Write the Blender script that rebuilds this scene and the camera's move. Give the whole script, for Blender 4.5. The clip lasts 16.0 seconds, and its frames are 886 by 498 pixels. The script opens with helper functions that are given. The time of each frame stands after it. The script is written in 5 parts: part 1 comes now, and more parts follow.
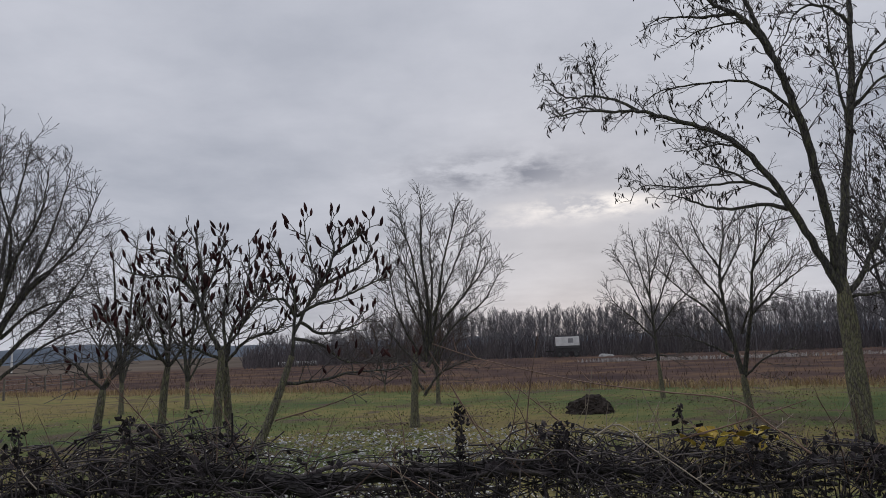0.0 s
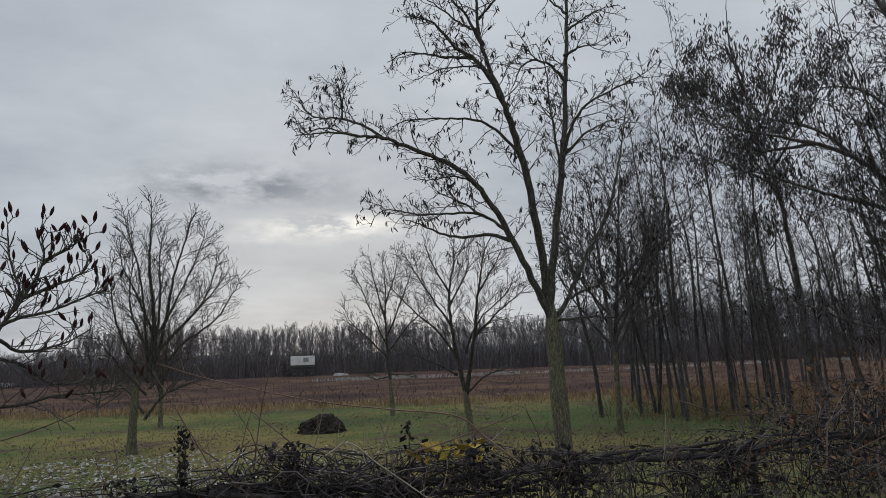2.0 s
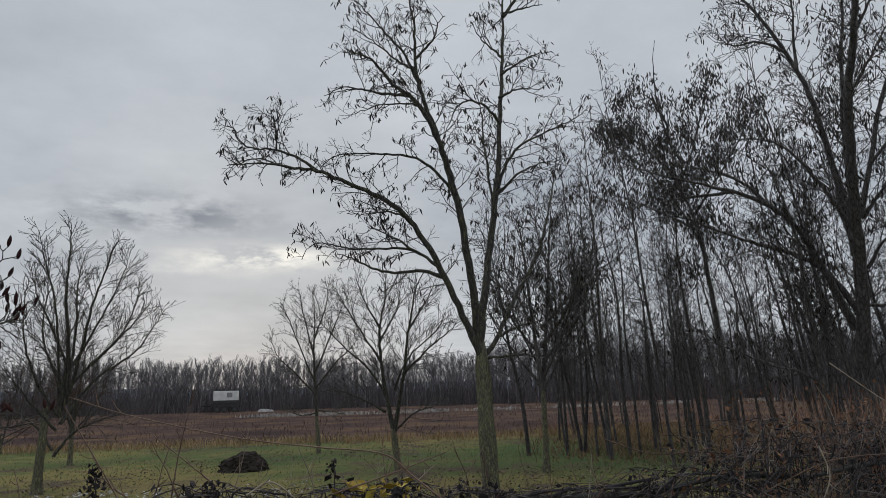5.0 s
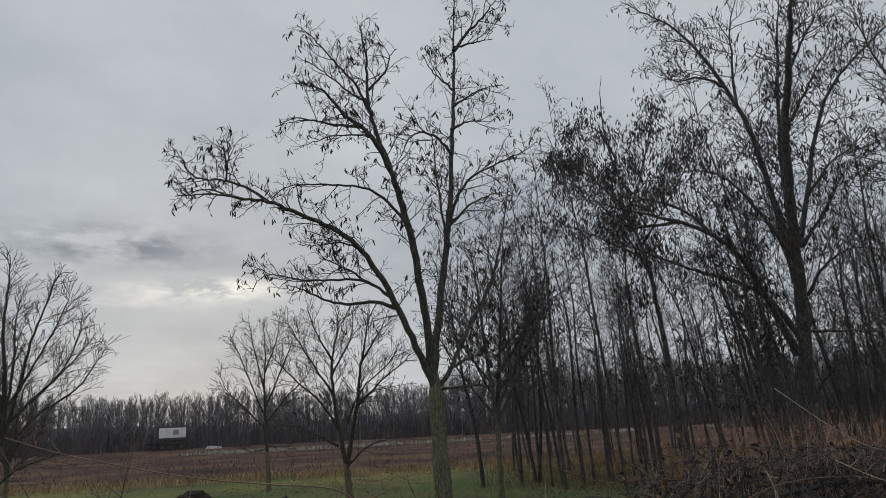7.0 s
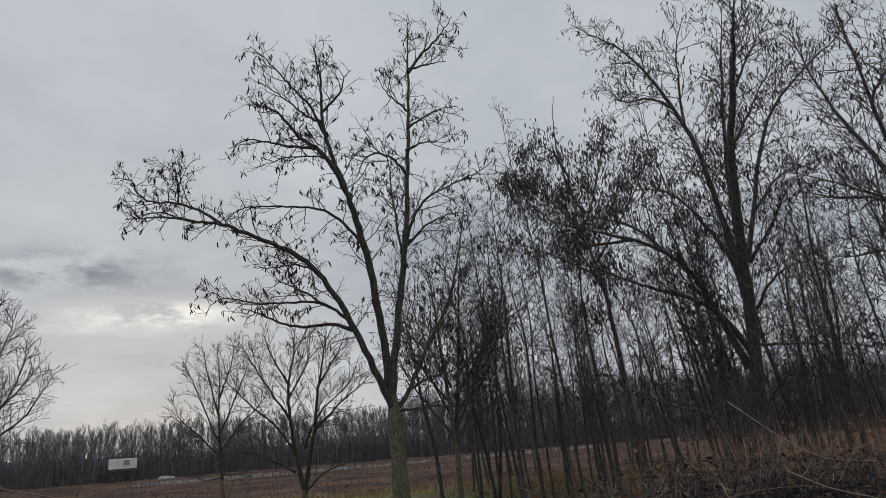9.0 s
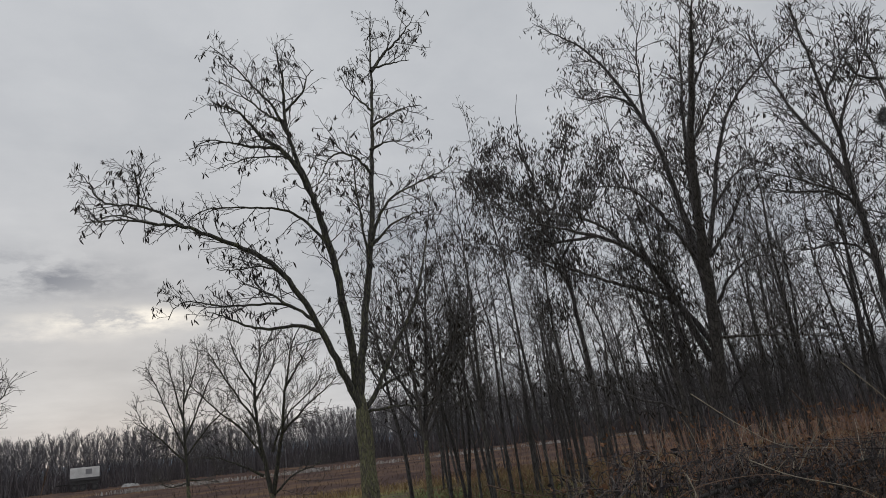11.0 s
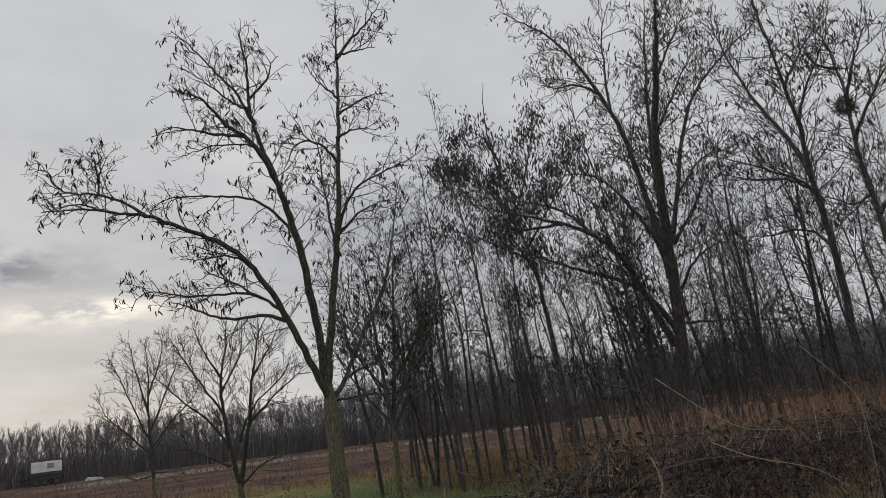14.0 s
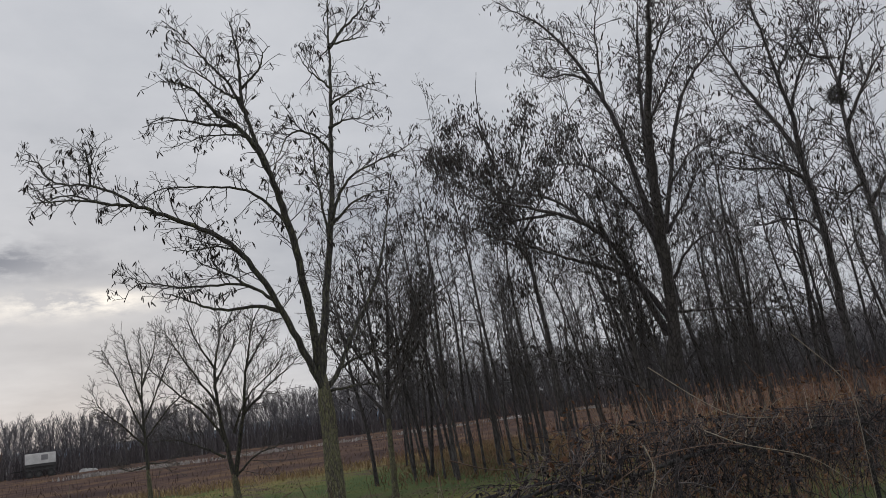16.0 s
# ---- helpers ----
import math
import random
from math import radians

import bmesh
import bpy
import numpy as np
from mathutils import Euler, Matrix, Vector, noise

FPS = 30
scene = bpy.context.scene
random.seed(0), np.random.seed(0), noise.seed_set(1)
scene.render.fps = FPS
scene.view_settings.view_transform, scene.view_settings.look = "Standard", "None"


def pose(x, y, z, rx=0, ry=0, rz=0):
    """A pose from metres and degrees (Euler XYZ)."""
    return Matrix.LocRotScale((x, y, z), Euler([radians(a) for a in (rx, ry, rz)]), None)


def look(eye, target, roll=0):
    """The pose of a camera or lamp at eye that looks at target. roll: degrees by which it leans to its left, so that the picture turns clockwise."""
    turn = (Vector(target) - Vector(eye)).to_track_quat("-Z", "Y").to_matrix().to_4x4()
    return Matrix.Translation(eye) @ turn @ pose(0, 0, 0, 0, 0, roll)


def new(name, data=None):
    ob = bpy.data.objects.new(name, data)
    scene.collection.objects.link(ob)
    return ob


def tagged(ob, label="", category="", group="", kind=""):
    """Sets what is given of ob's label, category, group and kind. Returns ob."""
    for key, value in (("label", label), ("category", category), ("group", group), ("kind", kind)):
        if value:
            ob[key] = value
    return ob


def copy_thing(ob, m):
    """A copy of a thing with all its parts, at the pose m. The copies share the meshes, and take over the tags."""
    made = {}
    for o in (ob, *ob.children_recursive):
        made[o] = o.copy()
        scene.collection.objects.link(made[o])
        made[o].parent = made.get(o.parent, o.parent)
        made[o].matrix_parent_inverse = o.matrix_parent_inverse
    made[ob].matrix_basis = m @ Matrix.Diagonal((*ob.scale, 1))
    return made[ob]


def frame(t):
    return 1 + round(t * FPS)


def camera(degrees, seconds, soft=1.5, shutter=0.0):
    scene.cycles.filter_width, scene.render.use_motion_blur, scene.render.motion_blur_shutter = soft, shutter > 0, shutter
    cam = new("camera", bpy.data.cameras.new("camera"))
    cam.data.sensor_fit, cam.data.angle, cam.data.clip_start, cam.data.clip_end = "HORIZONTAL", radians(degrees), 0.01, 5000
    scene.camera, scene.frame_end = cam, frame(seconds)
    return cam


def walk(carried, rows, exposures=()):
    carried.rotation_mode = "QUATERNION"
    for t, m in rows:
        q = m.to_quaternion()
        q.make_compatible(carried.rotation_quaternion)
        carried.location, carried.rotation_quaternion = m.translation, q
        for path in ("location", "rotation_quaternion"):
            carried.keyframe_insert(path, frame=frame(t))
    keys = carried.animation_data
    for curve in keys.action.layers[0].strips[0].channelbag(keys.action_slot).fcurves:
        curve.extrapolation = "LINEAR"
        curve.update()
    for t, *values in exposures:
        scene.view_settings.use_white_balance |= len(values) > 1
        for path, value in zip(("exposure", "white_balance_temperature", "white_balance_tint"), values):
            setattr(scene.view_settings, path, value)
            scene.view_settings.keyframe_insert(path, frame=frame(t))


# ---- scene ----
cam = camera(62.5, 16.0, soft=0.5)
EYE = (0, 0, 2.2)
PATH = [
    (0.0, pose(*EYE, 97.68, 2.10, -0.10)),
    (0.5, pose(*EYE, 97.52, 1.50, -6.52)),
    (1.0, pose(*EYE, 97.56, 1.11, -13.31)),
    (1.5, pose(*EYE, 97.93, 1.46, -17.30)),
    (2.0, pose(*EYE, 98.41, 2.12, -20.46)),
    (2.5, pose(*EYE, 98.90, 1.92, -23.25)),
    (3.0, pose(*EYE, 99.25, 1.85, -24.43)),
    (3.5, pose(*EYE, 99.54, 1.64, -24.46)),
    (4.0, pose(*EYE, 99.98, 1.42, -24.60)),
    (6.5, pose(*EYE, 102.76, 2.43, -28.79)),
    (7.0, pose(*EYE, 103.32, 2.65, -29.48)),
    (7.5, pose(*EYE, 103.77, 2.95, -30.15)),
    (8.0, pose(*EYE, 104.11, 3.28, -30.88)),
    (8.5, pose(*EYE, 104.46, 3.71, -31.72)),
    (9.0, pose(*EYE, 104.73, 4.26, -32.58)),
    (11.5, pose(*EYE, 104.30, 6.00, -35.51)),
    (12.0, pose(*EYE, 104.19, 6.14, -36.11)),
    (12.5, pose(*EYE, 103.97, 6.21, -36.56)),
    (13.0, pose(*EYE, 103.78, 6.50, -36.82)),
    (13.5, pose(*EYE, 103.57, 6.56, -37.09)),
    (14.0, pose(*EYE, 103.25, 6.68, -37.38)),
    (14.5, pose(*EYE, 102.97, 6.81, -37.59)),
    (15.0, pose(*EYE, 102.74, 6.94, -37.74)),
    (15.5, pose(*EYE, 102.57, 6.97, -37.79)),
    (16.0, pose(*EYE, 102.42, 6.97, -37.84)),
]
# the picture's tint drifts a little as the camera turns
walk(cam, PATH, exposures=[(0.0, 0.0, 6450, 13), (1.5, 0.0, 6450, 7), (4.2, 0.0, 6450, 7), (6.5, -0.07, 6550, 6), (9.2, -0.04, 6550, 7), (12.0, 0.03, 6900, 9), (15.0, 0.08, 6950, 9), (16.0, 0.08, 6720, 10)])

# ---- sky, sun ----
SUN_AZ, SUN_EL = radians(11.2), radians(10.5)
SUN_DIR = Vector((math.sin(SUN_AZ) * math.cos(SUN_EL), math.cos(SUN_AZ) * math.cos(SUN_EL), math.sin(SUN_EL)))
world = bpy.data.worlds.new("overcast_sky")
scene.world = world
world.use_nodes = True
WN, WL = world.node_tree.nodes, world.node_tree.links
WN.clear()


def wmath(op, a, b=None, clamp=False):
    n = WN.new("ShaderNodeMath")
    n.operation, n.use_clamp = op, clamp
    for i, v in enumerate((a, b)):
        if v is None:
            continue
        if isinstance(v, (int, float)):
            n.inputs[i].default_value = v
        else:
            WL.new(v, n.inputs[i])
    return n.outputs[0]


def wmix(fac, a, b):
    n = WN.new("ShaderNodeMix")
    n.data_type = "RGBA"
    for sock, v in ((n.inputs["Factor"], fac), (n.inputs[6], a), (n.inputs[7], b)):
        if isinstance(v, (int, float, tuple)):
            sock.default_value = v
        else:
            WL.new(v, sock)
    return n.outputs[2]


def wnoise(vec, scale, detail=5.0, rough=0.55):
    n = WN.new("ShaderNodeTexNoise")
    n.inputs["Scale"].default_value, n.inputs["Detail"].default_value, n.inputs["Roughness"].default_value = scale, detail, rough
    WL.new(vec, n.inputs["Vector"])
    return n.outputs[0]


tc = WN.new("ShaderNodeTexCoord")
sep = WN.new("ShaderNodeSeparateXYZ")
WL.new(tc.outputs["Generated"], sep.inputs[0])
dx, dy, dz = sep.outputs
up = wmath("ADD", wmath("MAXIMUM", dz, 0.0), 0.16)
flat = WN.new("ShaderNodeCombineXYZ")
WL.new(wmath("DIVIDE", dx, up), flat.inputs[0])
WL.new(wmath("DIVIDE", dy, up), flat.inputs[1])
big = wnoise(flat.outputs[0], 0.7, 4.0, 0.5)
small = wnoise(flat.outputs[0], 1.9, 7.0, 0.6)
cloud = wmath("ADD", wmath("MULTIPLY", big, 0.65), wmath("MULTIPLY", small, 0.35))
ramp = WN.new("ShaderNodeValToRGB")
WL.new(cloud, ramp.inputs[0])
ramp.color_ramp.elements[0].position, ramp.color_ramp.elements[0].color = 0.37, (0.37, 0.40, 0.46, 1)
ramp.color_ramp.elements[1].position, ramp.color_ramp.elements[1].color = 0.63, (0.585, 0.61, 0.665, 1)
nishita = WN.new("ShaderNodeTexSky")
nishita.sky_type, nishita.sun_disc = "NISHITA", False
nishita.sun_elevation, nishita.sun_rotation = SUN_EL, SUN_AZ
sky_dim = WN.new("ShaderNodeMix")
sky_dim.data_type, sky_dim.blend_type = "RGBA", "MULTIPLY"
sky_dim.inputs["Factor"].default_value = 1.0
WL.new(nishita.outputs[0], sky_dim.inputs[6])
sky_dim.inputs[7].default_value = (0.1, 0.1, 0.1, 1)
overcast = wmix(0.975, sky_dim.outputs[2], ramp.outputs[0])
# the thin place in the cloud in front of the sun, and the darker bank over it
side = wmath("SUBTRACT", wmath("MULTIPLY", dx, math.cos(SUN_AZ)), wmath("MULTIPLY", dy, math.sin(SUN_AZ)))
ahead = wmath("GREATER_THAN", wmath("ADD", wmath("MULTIPLY", dx, math.sin(SUN_AZ)), wmath("MULTIPLY", dy, math.cos(SUN_AZ))), 0.0)


def bank(s0, z0, sw, zw):
    a = wmath("DIVIDE", wmath("SUBTRACT", side, s0), sw)
    b = wmath("DIVIDE", wmath("SUBTRACT", dz, z0), zw)
    q = wmath("ADD", wmath("MULTIPLY", a, a), wmath("MULTIPLY", b, b))
    return wmath("MULTIPLY", wmath("POWER", 2.718, wmath("MULTIPLY", q, -1.0)), ahead)


streaks = WN.new("ShaderNodeCombineXYZ")
WL.new(wmath("MULTIPLY", side, 12.0), streaks.inputs[0])
WL.new(wmath("MULTIPLY", dz, 30.0), streaks.inputs[1])
torn = wnoise(streaks.outputs[0], 1.0, 6.0, 0.62)
torn_hard = wmath("MULTIPLY", wmath("SUBTRACT", torn, 0.40), 5.0, True)
dark = wmath("MULTIPLY", bank(-0.105, 0.232, 0.12, 0.026), wmath("MULTIPLY", torn_hard, 1.1), True)
col = wmix(dark, overcast, (0.26, 0.275, 0.32, 1))
haze = wmath("MULTIPLY", bank(-0.01, 0.150, 0.17, 0.05), 0.40, True)
col = wmix(haze, col, (0.635, 0.62, 0.625, 1))
thin = wmath("MULTIPLY", bank(-0.10, 0.163, 0.06, 0.008), wmath("MULTIPLY", torn_hard, 0.6), True)
col = wmix(thin, col, (0.86, 0.82, 0.79, 1))
glow = wmath("MULTIPLY", bank(0.012, 0.180, 0.085, 0.014), wmath("MULTIPLY", torn_hard, 1.5), True)
col = wmix(glow, col, (1.02, 0.97, 0.90, 1))
# an overcast sky is brightest overhead
zenith = wmath("ADD", wmath("MULTIPLY", wmath("SUBTRACT", dz, 0.30), 0.3, True), wmath("MULTIPLY", wmath("SUBTRACT", dz, 0.55), 1.6, True), True)
bg = WN.new("ShaderNodeBackground")
WL.new(wmix(zenith, col, (1.22, 1.25, 1.3, 1)), bg.inputs[0])
bg.inputs[1].default_value = 1.0
wout = WN.new("ShaderNodeOutputWorld")
WL.new(bg.outputs[0], wout.inputs[0])

sun_data = bpy.data.lights.new("sun", "SUN")
sun_data.energy, sun_data.angle, sun_data.color = 0.5, radians(14), (1.0, 0.95, 0.88)
sun = new("sun", sun_data)
sun.matrix_world = look(SUN_DIR * 100, (0, 0, 0))


# ---- materials ----
def surface(name, stops, scale=8.0, rough=0.85, bump=0.3, detail=6.0, stretch=(1, 1, 1), vary=0.0, island=False, fine=0.35, dist=0.02, spec=0.25):
    """A rough natural surface: two scales of noise through a colour ramp, fine relief, and a tint that differs from piece to piece."""
    m = bpy.data.materials.new(name)
    m.use_nodes = True
    N, L = m.node_tree.nodes, m.node_tree.links
    bsdf = N["Principled BSDF"]
    bsdf.inputs["Roughness"].default_value = rough
    bsdf.inputs["Specular IOR Level"].default_value = spec
    co = N.new("ShaderNodeTexCoord")
    mp = N.new("ShaderNodeMapping")
    mp.inputs["Scale"].default_value = stretch
    L.new(co.outputs["Object"], mp.inputs[0])
    a = N.new("ShaderNodeTexNoise")
    a.inputs["Scale"].default_value, a.inputs["Detail"].default_value = scale, detail
    b = N.new("ShaderNodeTexNoise")
    b.inputs["Scale"].default_value, b.inputs["Detail"].default_value = scale * 7.3, 3.0
    L.new(mp.outputs[0], a.inputs["Vector"])
    L.new(mp.outputs[0], b.inputs["Vector"])
    mx = N.new("ShaderNodeMix")
    mx.inputs["Factor"].default_value = fine
    L.new(a.outputs[0], mx.inputs[2])
    L.new(b.outputs[0], mx.inputs[3])
    fac = mx.outputs[0]
    if vary:
        if island:
            src = N.new("ShaderNodeNewGeometry").outputs["Random Per Island"]
        else:
            src = N.new("ShaderNodeObjectInfo").outputs["Random"]
        q = N.new("ShaderNodeMath")
        q.operation = "MULTIPLY_ADD"
        q.inputs[1].default_value, q.inputs[2].default_value = vary, -vary / 2
        L.new(src, q.inputs[0])
        s = N.new("ShaderNodeMath")
        s.operation = "ADD"
        L.new(fac, s.inputs[0])
        L.new(q.outputs[0], s.inputs[1])
        fac = s.outputs[0]
    r = N.new("ShaderNodeValToRGB")
    els = r.color_ramp.elements
    while len(els) < len(stops):
        els.new(0.5)
    for e, (p, c) in zip(els, stops):
        e.position, e.color = p, (*c, 1)
    L.new(fac, r.inputs[0])
    L.new(r.outputs[0], bsdf.inputs["Base Color"])
    if bump:
        bp = N.new("ShaderNodeBump")
        bp.inputs["Strength"].default_value, bp.inputs["Distance"].default_value = bump, dist
        L.new(fac, bp.inputs["Height"])
        L.new(bp.outputs[0], bsdf.inputs["Normal"])
    return m


def ridged(m, scale, stretch, dark=0.45):
    """Adds long bark plates with deep dark furrows to a bark surface."""
    N, L = m.node_tree.nodes, m.node_tree.links
    bsdf = N["Principled BSDF"]
    co = N.new("ShaderNodeTexCoord")
    mp = N.new("ShaderNodeMapping")
    mp.inputs["Scale"].default_value = stretch
    L.new(co.outputs["Object"], mp.inputs[0])
    v = N.new("ShaderNodeTexVoronoi")
    v.feature = "DISTANCE_TO_EDGE"
    v.inputs["Scale"].default_value = scale
    L.new(mp.outputs[0], v.inputs["Vector"])
    r = N.new("ShaderNodeValToRGB")
    r.color_ramp.elements[0].color, r.color_ramp.elements[1].position = (dark, dark, dark, 1), 0.16
    L.new(v.outputs["Distance"], r.inputs[0])
    old = bsdf.inputs["Base Color"].links[0].from_socket
    mx = N.new("ShaderNodeMix")
    mx.data_type, mx.blend_type = "RGBA", "MULTIPLY"
    mx.inputs["Factor"].default_value = 1.0
    L.new(old, mx.inputs[6])
    L.new(r.outputs[0], mx.inputs[7])
    L.new(mx.outputs[2], bsdf.inputs["Base Color"])
    bp = N.new("ShaderNodeBump")
    bp.inputs["Strength"].default_value, bp.inputs["Distance"].default_value = 1.0, 0.03
    L.new(r.outputs[0], bp.inputs["Height"])
    L.new(bsdf.inputs["Normal"].links[0].from_socket, bp.inputs["Normal"])
    L.new(bp.outputs[0], bsdf.inputs["Normal"])
    return m


M_BARK = surface("furrowed_bark_with_lichen", [(0.30, (0.036, 0.034, 0.034)), (0.50, (0.090, 0.085, 0.081)), (0.60, (0.125, 0.128, 0.080)), (0.72, (0.23, 0.225, 0.17))], 8.0, 0.92, 1.0, stretch=(3.0, 3.0, 0.55), dist=0.04)
M_BARK_DARK = surface("dark_bark", [(0.30, (0.052, 0.047, 0.050)), (0.55, (0.118, 0.108, 0.109)), (0.75, (0.18, 0.17, 0.16))], 4.0, 0.92, 0.8, stretch=(3, 3, 0.6), vary=0.15, dist=0.03)
ridged(M_BARK, 9.0, (2.2, 2.2, 0.5), 0.6)
ridged(M_BARK_DARK, 8.0, (2.0, 2.0, 0.45), 0.5)
M_LICHEN = ridged(surface("lichen_crusted_trunk", [(0.30, (0.075, 0.068, 0.060)), (0.45, (0.17, 0.155, 0.13)), (0.56, (0.22, 0.22, 0.12)), (0.70, (0.36, 0.35, 0.26))], 11.0, 0.92, 1.0, stretch=(2.5, 2.5, 0.8), dist=0.04), 14.0, (2.2, 2.2, 0.6), 0.5)
M_TWIG = surface("grey_brown_twig", [(0.3, (0.046, 0.043, 0.046)), (0.7, (0.112, 0.104, 0.106))], 3.0, 0.85, 0.2)
M_TWIG_RED = surface("reddish_twig", [(0.3, (0.045, 0.030, 0.026)), (0.7, (0.12, 0.085, 0.070))], 3.0, 0.85, 0.2)
M_TWIG_GREY = surface("pale_grey_twig", [(0.3, (0.042, 0.038, 0.038)), (0.7, (0.115, 0.105, 0.10))], 2.0, 0.85, 0.3)
M_POD = surface("dry_dark_pod", [(0.25, (0.012, 0.010, 0.010)), (0.6, (0.032, 0.025, 0.022)), (0.85, (0.07, 0.05, 0.04))], 9.0, 0.6, 0.2, vary=0.3, island=True)
M_HEAD = surface("crimson_sumac_fuzz", [(0.25, (0.016, 0.008, 0.009)), (0.55, (0.036, 0.013, 0.014)), (0.8, (0.065, 0.024, 0.022))], 60.0, 0.95, 0.9, vary=0.35, dist=0.01)
M_BLADE = surface("lawn_grass_blade", [(0.32, (0.073, 0.100, 0.048)), (0.485, (0.115, 0.133, 0.058)), (0.62, (0.194, 0.165, 0.070)), (0.82, (0.215, 0.163, 0.075))], 0.09, 0.95, 0, vary=0.35, island=True, spec=0.04)
M_MEADOW = surface("rust_meadow_stalk", [(0.30, (0.056, 0.041, 0.040)), (0.45, (0.086, 0.060, 0.052)), (0.60, (0.132, 0.088, 0.060)), (0.78, (0.21, 0.145, 0.082))], 0.06, 0.95, 0, vary=0.12, island=True, spec=0.04)
M_STRAW = surface("bleached_straw", [(0.3, (0.20, 0.13, 0.065)), (0.7, (0.38, 0.29, 0.16))], 0.5, 0.85, 0, vary=0.3, island=True)
M_REED = surface("frosted_pale_reed", [(0.3, (0.22, 0.19, 0.165)), (0.7, (0.47, 0.45, 0.44))], 0.5, 0.85, 0, vary=0.3, island=True)
M_LEAF = surface("dead_leaf", [(0.25, (0.065, 0.050, 0.040)), (0.6, (0.16, 0.118, 0.085)), (0.85, (0.28, 0.22, 0.165))], 30.0, 0.8, 0.2, vary=0.5, island=True)
M_LEAF_PALE = surface("frosted_leaf", [(0.3, (0.24, 0.23, 0.22)), (0.75, (0.55, 0.56, 0.56))], 30.0, 0.7, 0.2, vary=0.4, island=True)
M_LEAF_YELLOW = surface("yellow_leaf", [(0.3, (0.30, 0.20, 0.04)), (0.75, (0.50, 0.40, 0.08))], 20.0, 0.7, 0.2, vary=0.3, island=True)
M_LEAF_DARK = surface("blackened_leaf", [(0.3, (0.015, 0.013, 0.016)), (0.75, (0.052, 0.042, 0.045))], 20.0, 0.8, 0.3, vary=0.4, island=True)
M_LEAF_RUST = surface("rust_leaf", [(0.3, (0.11, 0.056, 0.034)), (0.75, (0.25, 0.135, 0.08))], 20.0, 0.8, 0.3, vary=0.4, island=True)
M_VINE = surface("dead_vine", [(0.33, (0.022, 0.019, 0.022)), (0.54, (0.056, 0.048, 0.052)), (0.72, (0.135, 0.116, 0.115)), (0.90, (0.29, 0.26, 0.245))], 12.0, 0.85, 0.6, vary=0.4, island=True)
M_VINE_BARK = ridged(surface("old_vine_bark", [(0.3, (0.020, 0.018, 0.020)), (0.55, (0.050, 0.045, 0.046)), (0.8, (0.13, 0.12, 0.115))], 14.0, 0.9, 0.9, stretch=(0.5, 2, 2), dist=0.02), 16.0, (0.5, 2.0, 2.0), 0.5)
M_CANE = surface("bramble_cane", [(0.3, (0.070, 0.042, 0.034)), (0.7, (0.21, 0.14, 0.11))], 9.0, 0.7, 0.4, vary=0.3)
M_CANE_PALE = surface("bleached_cane", [(0.3, (0.16, 0.13, 0.10)), (0.7, (0.36, 0.31, 0.25))], 9.0, 0.75, 0.4, vary=0.3)
M_CANE_RUST = surface("rust_cane", [(0.3, (0.14, 0.070, 0.048)), (0.7, (0.34, 0.195, 0.13))], 6.0, 0.8, 0.2, vary=0.4, island=True)
M_STRAW_DULL = surface("dull_dead_grass", [(0.3, (0.12, 0.080, 0.048)), (0.7, (0.25, 0.175, 0.10))], 0.4, 0.85, 0, vary=0.3, island=True)
M_WIRE = surface("weathered_wire", [(0.3, (0.06, 0.06, 0.06)), (0.7, (0.15, 0.14, 0.13))], 20.0, 0.55, 0.1)
M_POST = surface("weathered_post_wood", [(0.3, (0.07, 0.062, 0.055)), (0.7, (0.20, 0.18, 0.155))], 6.0, 0.9, 0.7, stretch=(4, 4, 0.5))
# bark colour paled towards purple-grey to suggest haze over the distance
M_FAR_BARK = surface("haze_paled_far_bark", [(0.3, (0.10, 0.095, 0.106)), (0.6, (0.18, 0.17, 0.182)), (0.8, (0.30, 0.29, 0.30))], 0.6, 0.9, 0, vary=0.45, island=True)
M_UNDER = surface("woodland_brush", [(0.3, (0.065, 0.058, 0.063)), (0.7, (0.13, 0.115, 0.12))], 0.3, 0.9, 0, vary=0.4, island=True)
# blue put into the hill colour in place of distance haze
M_HILL = surface("haze_blue_hill", [(0.35, (0.065, 0.085, 0.115)), (0.65, (0.10, 0.12, 0.15))], 0.02, 1.0, 0)
M_COMPOST = surface("dark_compost", [(0.3, (0.012, 0.010, 0.009)), (0.6, (0.035, 0.027, 0.023)), (0.8, (0.075, 0.055, 0.042))], 9.0, 0.95, 0.9, dist=0.05)
M_WHITE = surface("dulled_white_paint", [(0.3, (0.50, 0.50, 0.49)), (0.7, (0.74, 0.74, 0.73))], 1.2, 0.55, 0.1)
M_GREY_PANEL = surface("grey_panel", [(0.3, (0.20, 0.20, 0.21)), (0.7, (0.32, 0.32, 0.33))], 2.0, 0.6, 0.1)
M_STEEL = surface("dark_chassis_steel", [(0.3, (0.018, 0.018, 0.02)), (0.7, (0.05, 0.048, 0.046))], 4.0, 0.6, 0.2)
# trailer tyre and undercarriage greys are lifted in colour to imitate far haze
M_RUBBER = surface("tyre_rubber", [(0.3, (0.03, 0.03, 0.031)), (0.7, (0.06, 0.06, 0.06))], 8.0, 0.85, 0.2)
M_UNDERCARRIAGE = surface("haze_paled_undercarriage", [(0.3, (0.045, 0.044, 0.045)), (0.7, (0.09, 0.088, 0.088))], 4.0, 0.7, 0.2)
M_STONE = surface("pale_rubble", [(0.3, (0.22, 0.22, 0.22)), (0.7, (0.46, 0.46, 0.46))], 2.0, 0.9, 0.5)


